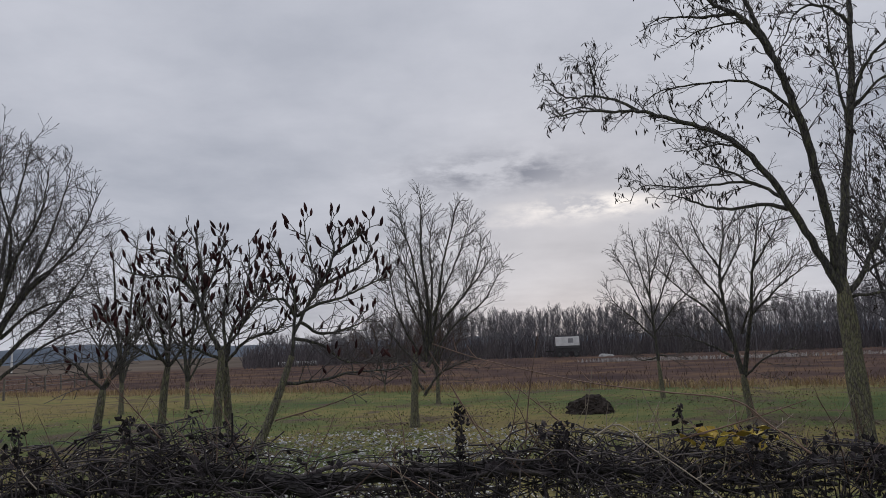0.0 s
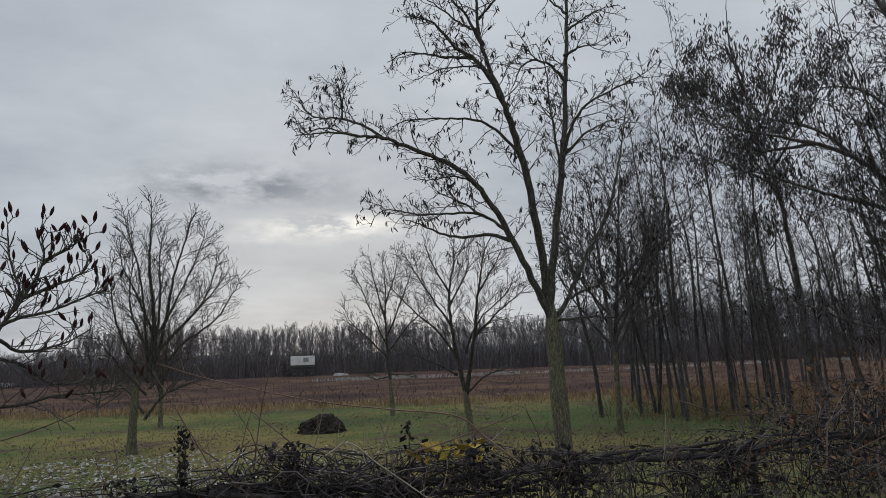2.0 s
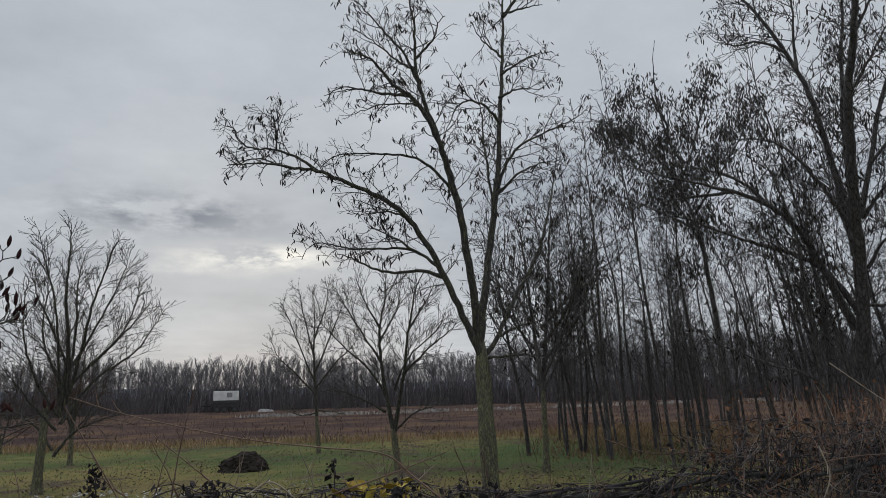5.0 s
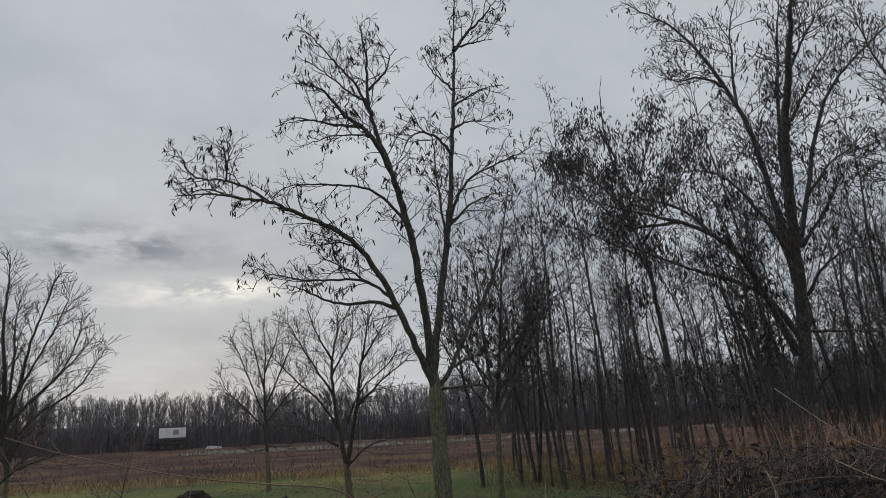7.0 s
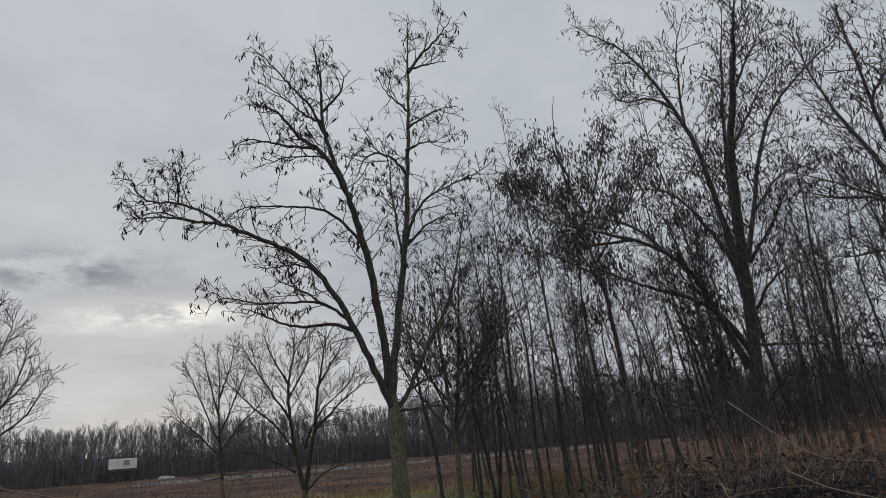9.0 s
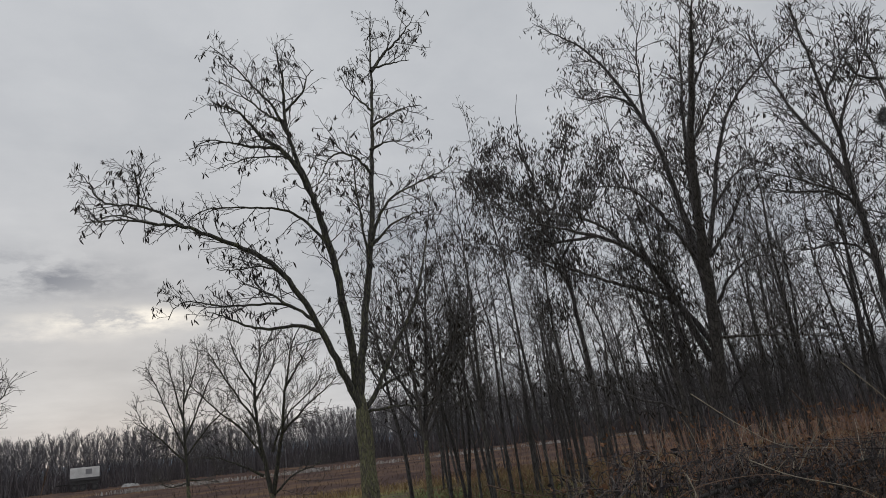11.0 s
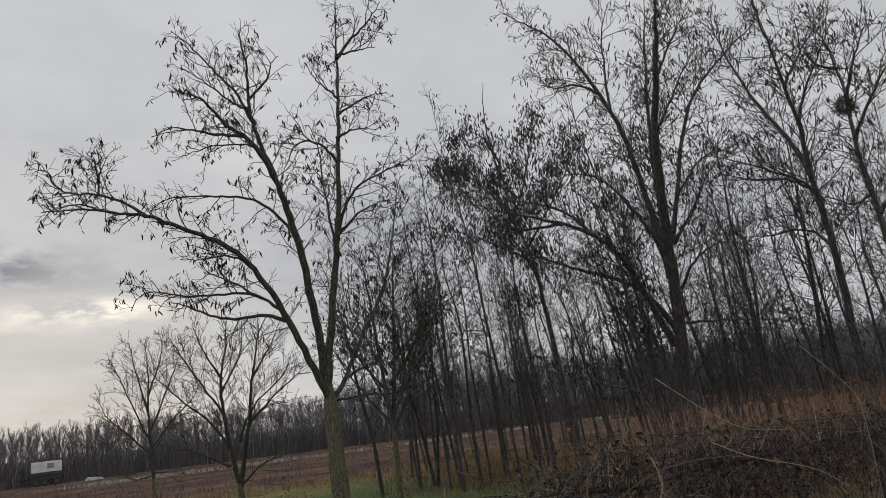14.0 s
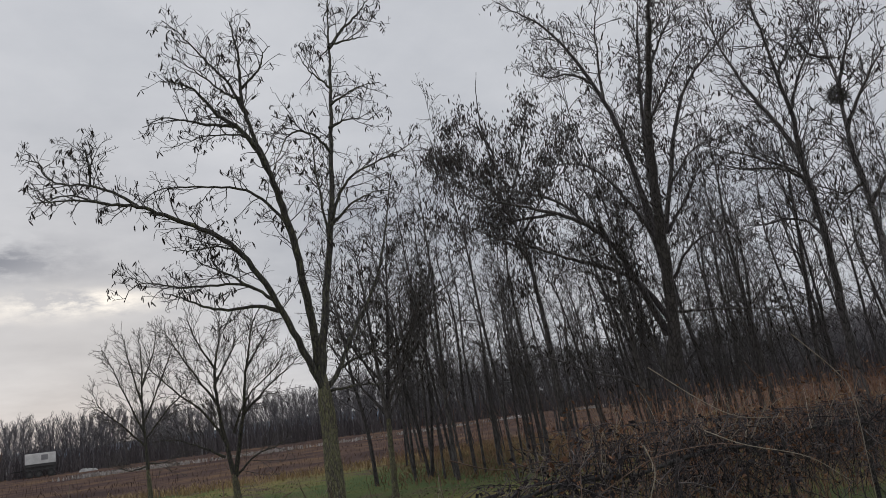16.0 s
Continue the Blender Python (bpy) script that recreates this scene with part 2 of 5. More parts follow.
def ground_material():
    """Lawn, rust meadow and far field on one sheet, by their places on the plan, with ragged borders."""
    m = bpy.data.materials.new("lawn_meadow_and_field")
    m.use_nodes = True
    N, L = m.node_tree.nodes, m.node_tree.links
    bsdf = N["Principled BSDF"]
    bsdf.inputs["Roughness"].default_value, bsdf.inputs["Specular IOR Level"].default_value = 1.0, 0.0
    co = N.new("ShaderNodeTexCoord").outputs["Object"]
    sp = N.new("ShaderNodeSeparateXYZ")
    L.new(co, sp.inputs[0])

    def noise_at(scale, detail=5.0):
        n = N.new("ShaderNodeTexNoise")
        n.inputs["Scale"].default_value, n.inputs["Detail"].default_value = scale, detail
        L.new(co, n.inputs["Vector"])
        return n.outputs[0]

    def mth(op, a, b, clamp=False):
        n = N.new("ShaderNodeMath")
        n.operation, n.use_clamp = op, clamp
        for i, v in enumerate((a, b)):
            if isinstance(v, (int, float)):
                n.inputs[i].default_value = v
            else:
                L.new(v, n.inputs[i])
        return n.outputs[0]

    def ramp_of(fac, *stops):
        r = N.new("ShaderNodeValToRGB")
        while len(r.color_ramp.elements) < len(stops):
            r.color_ramp.elements.new(0.5)
        for e, (p, c) in zip(r.color_ramp.elements, stops):
            e.position, e.color = p, (*c, 1)
        L.new(fac, r.inputs[0])
        return r.outputs[0]

    def blend(fac, a, b):
        n = N.new("ShaderNodeMix")
        n.data_type = "RGBA"
        L.new(fac, n.inputs["Factor"])
        L.new(a, n.inputs[6])
        L.new(b, n.inputs[7])
        return n.outputs[2]

    x, y = sp.outputs[0], sp.outputs[1]
    n1, n2, n3 = noise_at(0.16), noise_at(0.9), noise_at(14.0)
    n0 = noise_at(0.07, 3.0)
    lawn_fac = mth("ADD", mth("MULTIPLY", n0, 0.6), mth("ADD", mth("MULTIPLY", n2, 0.22), mth("MULTIPLY", n3, 0.18)))
    lawn = ramp_of(lawn_fac, (0.41, (0.076, 0.104, 0.052)), (0.475, (0.118, 0.134, 0.060)), (0.53, (0.195, 0.168, 0.076)), (0.64, (0.165, 0.132, 0.078)))
    litter = ramp_of(mth("ADD", mth("MULTIPLY", n3, 0.6), mth("MULTIPLY", n2, 0.4)), (0.38, (0.042, 0.037, 0.033)), (0.62, (0.125, 0.10, 0.082)))
    patch = mth("MULTIPLY", mth("SUBTRACT", mth("ADD", mth("MULTIPLY", n2, 0.5), mth("MULTIPLY", n1, 0.5)), 0.515), 11.0, True)
    near = blend(patch, lawn, litter)
    rust = ramp_of(mth("ADD", mth("MULTIPLY", n1, 0.7), mth("MULTIPLY", n2, 0.3)), (0.38, (0.056, 0.042, 0.042)), (0.50, (0.090, 0.063, 0.057)), (0.64, (0.155, 0.103, 0.066)))
    edge = mth("ADD", mth("ADD", y, mth("MULTIPLY", x, 0.40)), mth("MULTIPLY", n2, 5.0))
    meadow_mask = mth("MULTIPLY", mth("SUBTRACT", edge, 41.5), 0.6, True)
    c = blend(meadow_mask, near, rust)
    n4 = noise_at(0.02)
    far = ramp_of(n4, (0.35, (0.085, 0.07, 0.06)), (0.65, (0.15, 0.125, 0.105)))
    far_mask = mth("MULTIPLY", mth("SUBTRACT", mth("ADD", y, mth("MULTIPLY", n4, 30.0)), 140.0), 0.05, True)
    c = blend(far_mask, c, far)
    L.new(c, bsdf.inputs["Base Color"])
    bp = N.new("ShaderNodeBump")
    bp.inputs["Strength"].default_value, bp.inputs["Distance"].default_value = 0.6, 0.05
    L.new(n3, bp.inputs["Height"])
    L.new(bp.outputs[0], bsdf.inputs["Normal"])
    return m


# ---- mesh tools ----
def mesh_of(name, verts, quads, material, smooth=True):
    """A mesh from arrays of corners and four-sided faces."""
    verts, quads = np.asarray(verts, dtype=np.float32), np.asarray(quads, dtype=np.int32)
    me = bpy.data.meshes.new(name)
    me.vertices.add(len(verts))
    me.vertices.foreach_set("co", verts.ravel())
    me.loops.add(quads.size)
    me.loops.foreach_set("vertex_index", quads.ravel())
    me.polygons.add(len(quads))
    me.polygons.foreach_set("loop_start", np.arange(0, quads.size, 4, dtype=np.int32))
    me.polygons.foreach_set("use_smooth", np.full(len(quads), smooth, dtype=bool))
    me.materials.append(material)
    me.update(calc_edges=True)
    return me


class Wood:
    """Collects tapering round strands and turns them into one mesh."""

    def __init__(self):
        self.strands = {}

    def add(self, pts, radii, sides):
        self.strands.setdefault((len(pts), sides), []).append((pts, radii))

    def mesh(self, name, material):
        V, Q, base = [], [], 0
        for (n, sides), rows in self.strands.items():
            P = np.array([[tuple(p) for p in r[0]] for r in rows], dtype=np.float64)
            R = np.array([r[1] for r in rows], dtype=np.float64)
            T = np.gradient(P, axis=1)
            T /= np.linalg.norm(T, axis=2, keepdims=True) + 1e-9
            mean = T.mean(axis=1)
            ref = np.where(np.abs(mean[:, 2:3]) > 0.8, [[1.0, 0.0, 0.0]], [[0.0, 0.0, 1.0]])[:, None, :]
            A = np.cross(T, np.broadcast_to(ref, T.shape))
            A /= np.linalg.norm(A, axis=2, keepdims=True) + 1e-9
            B = np.cross(T, A)
            ang = np.arange(sides) * 2 * np.pi / sides
            ring = P[:, :, None, :] + R[:, :, None, None] * (np.cos(ang)[None, None, :, None] * A[:, :, None, :] + np.sin(ang)[None, None, :, None] * B[:, :, None, :])
            m = len(rows)
            V.append(ring.reshape(-1, 3))
            i, j, k = np.meshgrid(np.arange(m), np.arange(n - 1), np.arange(sides), indexing="ij")
            k2 = (k + 1) % sides
            row = base + (i * n + j) * sides
            Q.append(np.stack([row + k, row + sides + k, row + sides + k2, row + k2], axis=-1).reshape(-1, 4))
            base += m * n * sides
        return mesh_of(name, np.concatenate(V), np.concatenate(Q), material)


def under(name, me, parent, label=""):
    ob = new(name, me)
    ob.parent = parent
    return tagged(ob, label) if label else ob


def part(name, bm, material, parent, label=""):
    """Links a bmesh as one mesh object under a thing or a part."""
    me = bpy.data.meshes.new(name)
    bm.to_mesh(me)
    bm.free()
    me.materials.append(material)
    return under(name, me, parent, label)


def base_empty(name, m, label, category, group=""):
    e = new(name)
    e.empty_display_size = 0.3
    e.matrix_basis = m
    return tagged(e, label, category, group)


def curve_through(pts, n):
    """n points evenly along a smooth curve through a few."""
    P = [Vector(p) for p in pts]
    P = [P[0] * 2 - P[1]] + P + [P[-1] * 2 - P[-2]]
    segs = len(P) - 3
    out = []
    for i in range(n):
        u = i / (n - 1) * segs
        s = min(int(u), segs - 1)
        u -= s
        a, b, c, d = P[s:s + 4]
        out.append(0.5 * (2 * b + (c - a) * u + (2 * a - 5 * b + 4 * c - d) * u * u + (3 * b - a - 3 * c + d) * u ** 3))
    return out


def length_of(pts):
    return sum((b - a).length for a, b in zip(pts, pts[1:]))


def any_way(rng):
    while True:
        v = Vector((rng.uniform(-1, 1), rng.uniform(-1, 1), rng.uniform(-1, 1)))
        if 0.05 < v.length < 1:
            return v.normalized()


def sprout(wood, pts, r0, r1, level, o, rng, tips):
    """Side shoots along a limb, and theirs in turn."""
    ln = length_of(pts)
    n = max(1, int(ln / o["gap"][level] + rng.random()))
    for i in range(n):
        u = o["from"][level] + (1 - o["from"][level]) * (i + rng.random()) / n
        u = min(u, 0.985)
        s = u * (len(pts) - 1)
        k = int(s)
        p = pts[k].lerp(pts[k + 1], s - k)
        tan = (pts[k + 1] - pts[k]).normalized()
        side = any_way(rng)
        side = (side - tan * side.dot(tan)).normalized()
        a = radians(rng.uniform(*o["angle"]))
        d = tan * math.cos(a) + side * math.sin(a)
        d.z += o["lift"]
        d.y *= o.get("flat", 1.0)
        d.normalize()
        ls = o["len"][level] * rng.uniform(0.45, 1.15) * (1.2 - 0.9 * u)
        r = max(o["thin"], min((r0 + (r1 - r0) * u) * 0.7, o["rad"][level]))
        npt = (6, 5, 4, 3)[level]
        q = [p]
        step = ls / (npt - 1)
        for _ in range(npt - 1):
            d = (d + any_way(rng) * o["kink"] + Vector((0, 0, o["bend"]))).normalized()
            q.append(q[-1] + d * step)
        end = max(o["thin"], r * 0.4)
        wood.add(q, [r + (end - r) * j / (npt - 1) for j in range(npt)], (5, 4, 3, 3)[level])
        tips.append((q[-1], d, level))
        if level + 1 < len(o["gap"]):
            sprout(wood, q, r, end, level + 1, o, rng, tips)


def hang_pods(pods, tips, rng, share, size, drop=0.9, spread=0.12, count=(1, 4)):
    """Narrow pods that hang from shoot ends."""
    for p, d, level in tips:
        if rng.random() > share:
            continue
        for _ in range(rng.randint(*count)):
            s = size * rng.uniform(0.6, 1.2)
            a = p + any_way(rng) * spread * rng.random()
            w = (Vector((0, 0, -drop)) + any_way(rng) * 0.6).normalized()
            r = s * rng.uniform(0.075, 0.125)
            pods.add([a, a + w * s * 0.35, a + w * s * 0.75, a + w * s], [r * 0.2, r, r * 0.9, r * 0.15], 4)


class Tree:
    """A tree in its own frame: x to the right as seen from the garden, y away from it, z up."""

    def __init__(self, name, az, dist, label, seed, bark, twig, opts, group=""):
        a = radians(az)
        self.root = base_empty(name, pose(dist * math.sin(a), dist * math.cos(a), 0, 0, 0, -az), label, "tree", group)
        self.dist, self.rng, self.bark, self.twig, self.o = dist, random.Random(seed), bark, twig, opts
        self.shoots, self.tips = Wood(), []

    def trunk(self, r0, r1, *pts, flare=1.5, skin=None):
        q = curve_through([(x, 0, z) for x, z in pts], 14)
        w = Wood()
        w.add(q, [(r0 + (r1 - r0) * i / 13 + r0 * (flare - 1) * max(0, 1 - i / 2.5) ** 2) * (1, 0.94, 0.78, 0.5)[max(0, i - 10)] for i in range(14)], 14)
        me = w.mesh("trunk", skin or self.bark)
        for v in me.vertices:
            off = noise.noise(Vector((v.co.x * 5, v.co.y * 5, v.co.z * 1.2)))
            v.co.x += off * r0 * 0.18
            v.co.y += off * r0 * 0.18
        under("trunk", me, self.root)

    def limb(self, r, *pts, depth=None, y0=0.0, sprouts=True, trim=0.96):
        rng = self.rng
        slope = rng.uniform(-0.55, 0.55) if depth is None else depth
        x0, z0 = pts[0]
        q = []
        for x, z in pts:
            y = y0 + slope * math.hypot(x - x0, z - z0) * 0.7
            k = 1 + y / self.dist
            q.append((x * k, y, 2.2 + (z - 2.2) * k))
        n = 4 * len(pts)
        c = curve_through(q, n)
        c = c[:max(5, round(n * trim))]
        n = len(c)
        for i in range(1, n):
            c[i] += any_way(rng) * 0.018
        w = Wood()
        thin = max(self.o["thin"], 0.009)
        w.add(c, [max(thin, r * (1 - 0.97 * i / (n - 1)) ** 0.85 + thin * 0.4 + 0.3 * r * max(0.0, 1 - i / 3.5) ** 2) for i in range(n)], 8)
        under("limb", w.mesh("limb", self.bark), self.root)
        if sprouts:
            sprout(self.shoots, c, r, thin, 0, self.o, rng, self.tips)

    def finish(self, pod_share=0.0, pod_size=0.15, spread=0.12, count=(1, 4), pod_label="dark dry hanging seed pods", pod_mat=None):
        under("crown", self.shoots.mesh("crown", self.twig), self.root)["kind"] = "stuff"
        if pod_share:
            pods = Wood()
            hang_pods(pods, self.tips, self.rng, pod_share, pod_size, spread=spread, count=count)
            under("dried_foliage", pods.mesh("dried_foliage", pod_mat or M_POD), self.root, pod_label)["kind"] = "stuff"
        return self.root


# ---- the ground and what grows on it ----
def build_ground():
    near = np.linspace(-60, 60, 61)
    out = np.array([90, 140, 220, 400, 800, 1500, 2600.0])
    xs = np.concatenate([-out[::-1], near, out])
    ys = np.concatenate([[-2600, -900, -300, -120], np.linspace(-60, 130, 96), [160, 220, 320, 500, 900, 1600, 2800.0]])
    X, Y = np.meshgrid(xs, ys, indexing="ij")
    Z = np.zeros_like(X)
    for i in range(X.shape[0]):
        for j in range(X.shape[1]):
            fade = max(0.0, min(1.0, (140 - abs(Y[i, j])) / 60)) * max(0.0, min(1.0, (140 - abs(X[i, j])) / 60))
            Z[i, j] = fade * (0.07 * noise.noise((X[i, j] * 0.12, Y[i, j] * 0.12, 0)) + 0.03 * noise.noise((X[i, j] * 0.5, Y[i, j] * 0.5, 4))) - 0.03
    nx, ny = X.shape
    i, j = np.meshgrid(np.arange(nx - 1), np.arange(ny - 1), indexing="ij")
    a = i * ny + j
    Q = np.stack([a, a + ny, a + ny + 1, a + 1], axis=-1).reshape(-1, 4)
    tagged(new("ground", mesh_of("ground", np.stack([X, Y, Z], axis=-1).reshape(-1, 3), Q, ground_material())), "damp winter lawn running into rust-brown meadow and far fields", "ground", kind="structure")


def meadow_edge(x):
    return 39.0 - 0.40 * x


def blades(name, spots, height, width, material, label, category, rng, lean=0.35):
    """Upright tapering blades at the given places, as one mass."""
    n = len(spots)
    h = height * rng.uniform(0.5, 1.25, n)
    a = rng.uniform(0, np.pi, n)
    w = width * rng.uniform(0.6, 1.4, n)
    sx, sy = np.cos(a) * w / 2, np.sin(a) * w / 2
    lx, ly = rng.normal(0, lean, n) * h, rng.normal(0, lean, n) * h
    x, y = spots[:, 0], spots[:, 1]
    z = spots[:, 2] if spots.shape[1] > 2 else np.full(n, -0.04)
    low = np.stack([np.stack([x - sx, y - sy, z], -1), np.stack([x + sx, y + sy, z], -1)], 1)
    mid = np.stack([np.stack([x + sx * 0.8 + lx * 0.35, y + sy * 0.8 + ly * 0.35, z + h * 0.6], -1), np.stack([x - sx * 0.8 + lx * 0.35, y - sy * 0.8 + ly * 0.35, z + h * 0.6], -1)], 1)
    top = np.stack([np.stack([x + sx * 0.2 + lx, y + sy * 0.2 + ly, z + h], -1), np.stack([x - sx * 0.2 + lx, y - sy * 0.2 + ly, z + h], -1)], 1)
    V = np.concatenate([low, mid, top], 1).reshape(-1, 3)
    b = np.arange(n)[:, None] * 6
    Q = np.concatenate([b + np.array([[0, 1, 2, 3]]), b + np.array([[3, 2, 4, 5]])], 1).reshape(-1, 4)
    return tagged(new(name, mesh_of(name, V, Q, material, False)), label, category, kind="stuff")


def leaves(name, pts, size, material, label, rng, tilt=0.5, category="leaves", parent=None):
    """Small crumpled leaves, each folded along its rib, as one mass."""
    n = len(pts)
    s = size * rng.uniform(0.5, 1.3, n)
    a = rng.normal(0, 1, (n, 3)) * np.array([1, 1, tilt])
    a /= np.linalg.norm(a, axis=1, keepdims=True)
    b = rng.normal(0, 1, (n, 3)) * np.array([1, 1, tilt])
    b -= a * (a * b).sum(1, keepdims=True)
    b /= np.linalg.norm(b, axis=1, keepdims=True) + 1e-6
    c = np.cross(a, b)
    s = s[:, None]
    fold = c * s * rng.uniform(0.05, 0.35, (n, 1))
    tip, tail = pts + a * s * 0.6, pts - a * s * 0.6
    m1, m2 = pts + fold, pts + fold * 0.6 + a * s * 0.15
    l1, l2 = pts + b * s * 0.38 - a * s * 0.1, pts - b * s * 0.38 - a * s * 0.05
    V = np.stack([tail, l1, tip, m1, l2, m2], 1).reshape(-1, 3)
    k = np.arange(n)[:, None] * 6
    Q = np.concatenate([k + np.array([[0, 1, 2, 3]]), k + np.array([[0, 3, 2, 4]])], 1).reshape(-1, 4)
    ob = new(name, mesh_of(name, V, Q, material, False))
    if parent:
        ob.parent = parent
        return tagged(ob, label)
    return tagged(ob, label, category, kind="stuff")


def grow_ground_cover():
    rng = np.random.default_rng(3)
    # lawn
    n = 38000
    ang, d = rng.uniform(radians(-36), radians(62), n), 6.5 + 36 * rng.random(n) ** 1.3
    p = np.stack([d * np.sin(ang), d * np.cos(ang)], -1)
    p = p[p[:, 1] < 40 - 0.40 * p[:, 0]]
    blades("grass", p, 0.07, 0.02, M_BLADE, "short damp green and yellowing lawn grass", "grass", rng, 0.6)
    # meadow beyond the lawn
    n = 16000
    x = rng.uniform(-75, 95, n)
    y = meadow_edge(x) + 1.5 + 75 * rng.random(n) ** 1.5 + rng.normal(0, 0.6, n)
    keep = (y < 112) & (y > 8)
    blades("tall_grass", np.stack([x, y], -1)[keep], 0.24, 0.04, M_MEADOW, "tall rust-brown dead meadow weeds and grass", "grass", rng, 0.55)
    n = 12000
    x = rng.uniform(-45, 48, n)
    y = meadow_edge(x) + rng.normal(0.4, 1.2, n)
    keep = y > 10
    blades("straw_grass", np.stack([x, y], -1)[keep], 0.30, 0.03, M_STRAW, "bleached straw-coloured grass along the lawn's edge", "grass", rng, 0.35)
    # fallen leaves
    n = 30000
    ang, d = rng.uniform(radians(-32), radians(60), n), 8 + 24 * rng.random(n)
    p = np.stack([d * np.sin(ang), d * np.cos(ang), np.full(n, 0.02)], -1)
    f = np.array([noise.noise((a * 0.16, b * 0.16, 7)) for a, b, _ in p])
    p = p[(f + rng.normal(0, 0.09, n) > 0.08) & (p[:, 1] < 38 - 0.4 * p[:, 0])]
    leaves("fallen_leaves", p, 0.062, M_LEAF, "brown dead leaves strewn over the lawn", rng, 0.12)
    n = 5200
    ang, d = rng.normal(radians(-4), radians(10), n), 8.5 + 12 * rng.random(n) ** 1.5
    p = np.stack([d * np.sin(ang), d * np.cos(ang), np.full(n, 0.03)], -1)
    leaves("frosted_leaves", p, 0.085, M_LEAF_PALE, "pale frosted leaves lying on the lawn", rng, 0.2)


def build_track():
    """The frosted strip of reeds along the far side of the meadow."""
    rng = np.random.default_rng(5)
    way = curve_through([(15, 84, 0), (20, 81, 0), (28, 78, 0), (42, 75, 0), (60, 72, 0), (80, 66, 0), (95, 50, 0)], 240)
    pts = []
    for p in way:
        for _ in range(26):
            if noise.noise((p.x * 0.22, p.y * 0.22, 5)) + rng.normal(0, 0.25) > -0.02:
                pts.append((p.x + rng.normal(0, 0.5), p.y + rng.normal(0, 0.8)))
    blades("reed_strip", np.array(pts), 0.36, 0.10, M_REED, "pale frosted reeds along a track behind the meadow", "reeds", rng, 0.3)


def build_far_woods():
    """Bare woodland along the horizon: hundreds of thin trunks with rising branches."""
    rng = random.Random(11)
    w, brush = Wood(), Wood()
    for i in range(2500):
        az = radians(rng.uniform(-7, 82) if i < 1960 else rng.uniform(-14, -6) if i < 2060 else rng.uniform(28, 82))
        d = rng.uniform(122, 165) if az > radians(4) else rng.uniform(135, 175)
        if az > radians(50):
            d *= 0.8
        x, y = d * math.sin(az), d * math.cos(az)
        h = rng.uniform(6.0, 8.7) * (d / 130) + 0.8 * noise.noise((az * 14, 0, 0))
        if az > radians(30):
            h *= 1.22
        elif az < radians(-6):
            h *= 0.6
        lean = Vector((rng.gauss(0, 0.06), 0, 1))
        b = Vector((x, y, -0.1))
        pts = [b + lean * (h * k / 4) + Vector((rng.gauss(0, 0.12), 0, 0)) * k for k in range(5)]
        r = rng.uniform(0.05, 0.115)
        w.add(pts, [r, r * 0.85, r * 0.65, r * 0.4, 0.03], 4)
        for _ in range(13):
            u = rng.uniform(0.3, 0.98)
            s = u * 4
            k = min(3, int(s))
            p = pts[k].lerp(pts[k + 1], s - k)
            a = rng.uniform(0, 6.28)
            ln = rng.uniform(0.6, 1.8) * (1.2 - 0.6 * u)
            v = Vector((math.cos(a) * 0.75, math.sin(a) * 0.75, rng.uniform(0.5, 1.3)))
            q = p + v * ln * 0.55
            w.add([p, q, q + Vector((v.x * 0.5, v.y * 0.5, v.z * 1.2)) * ln * 0.5], [0.04, 0.03, 0.018], 3)
            for _ in range(2):
                e = p.lerp(q, rng.uniform(0.4, 1))
                w.add([e, e + Vector((rng.gauss(0, 0.3), rng.gauss(0, 0.3), rng.uniform(0.3, 0.9))) * ln * 0.6, e + Vector((rng.gauss(0, 0.5), rng.gauss(0, 0.5), rng.uniform(0.8, 1.5))) * ln * 0.7], [0.028, 0.022, 0.016], 3)
    for i in range(15000):
        az = radians(rng.uniform(-15, 84))
        d = rng.uniform(119, 160) * (0.8 if az > radians(50) else 1)
        x, y = d * math.sin(az), d * math.cos(az)
        h = rng.uniform(0.8, 4.2)
        p = Vector((x, y, -0.1))
        q = p + Vector((rng.gauss(0, 0.35), 0, h * 0.5))
        brush.add([p, q, q + Vector((rng.gauss(0, 0.5), 0, h * 0.5))], [0.07, 0.06, 0.03], 3)
    tagged(new("far_woods", w.mesh("far_woods", M_FAR_BARK)), "bare grey winter woodland along the horizon", "woods", kind="stuff")
    tagged(new("woodland_undergrowth", brush.mesh("woodland_undergrowth", M_UNDER)), "dark leafless brush at the foot of the far woods", "brush", kind="stuff")


def build_hills():
    V, Q = [], []
    n = 120
    for i in range(n):
        az = radians(-75 + 160 * i / (n - 1))
        h = 12 + 13 * noise.noise((i * 0.06, 3.3, 0)) + 3 * noise.noise((i * 0.4, 1, 0)) + 10 * math.exp(-((math.degrees(az) + 26) / 11) ** 2)
        h = max(h, 9 + 2 * noise.noise((i * 0.9, 7, 0)))
        for d, z in ((900, -1), (930, h * 0.55), (990, h), (1250, h * 0.6), (1500, -1)):
            V.append((d * math.sin(az), d * math.cos(az), z))
    for i in range(n - 1):
        for k in range(4):
            a = i * 5 + k
            Q.append((a, a + 1, a + 6, a + 5))
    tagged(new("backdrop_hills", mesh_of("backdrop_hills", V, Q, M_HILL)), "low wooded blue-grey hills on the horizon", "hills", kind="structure")


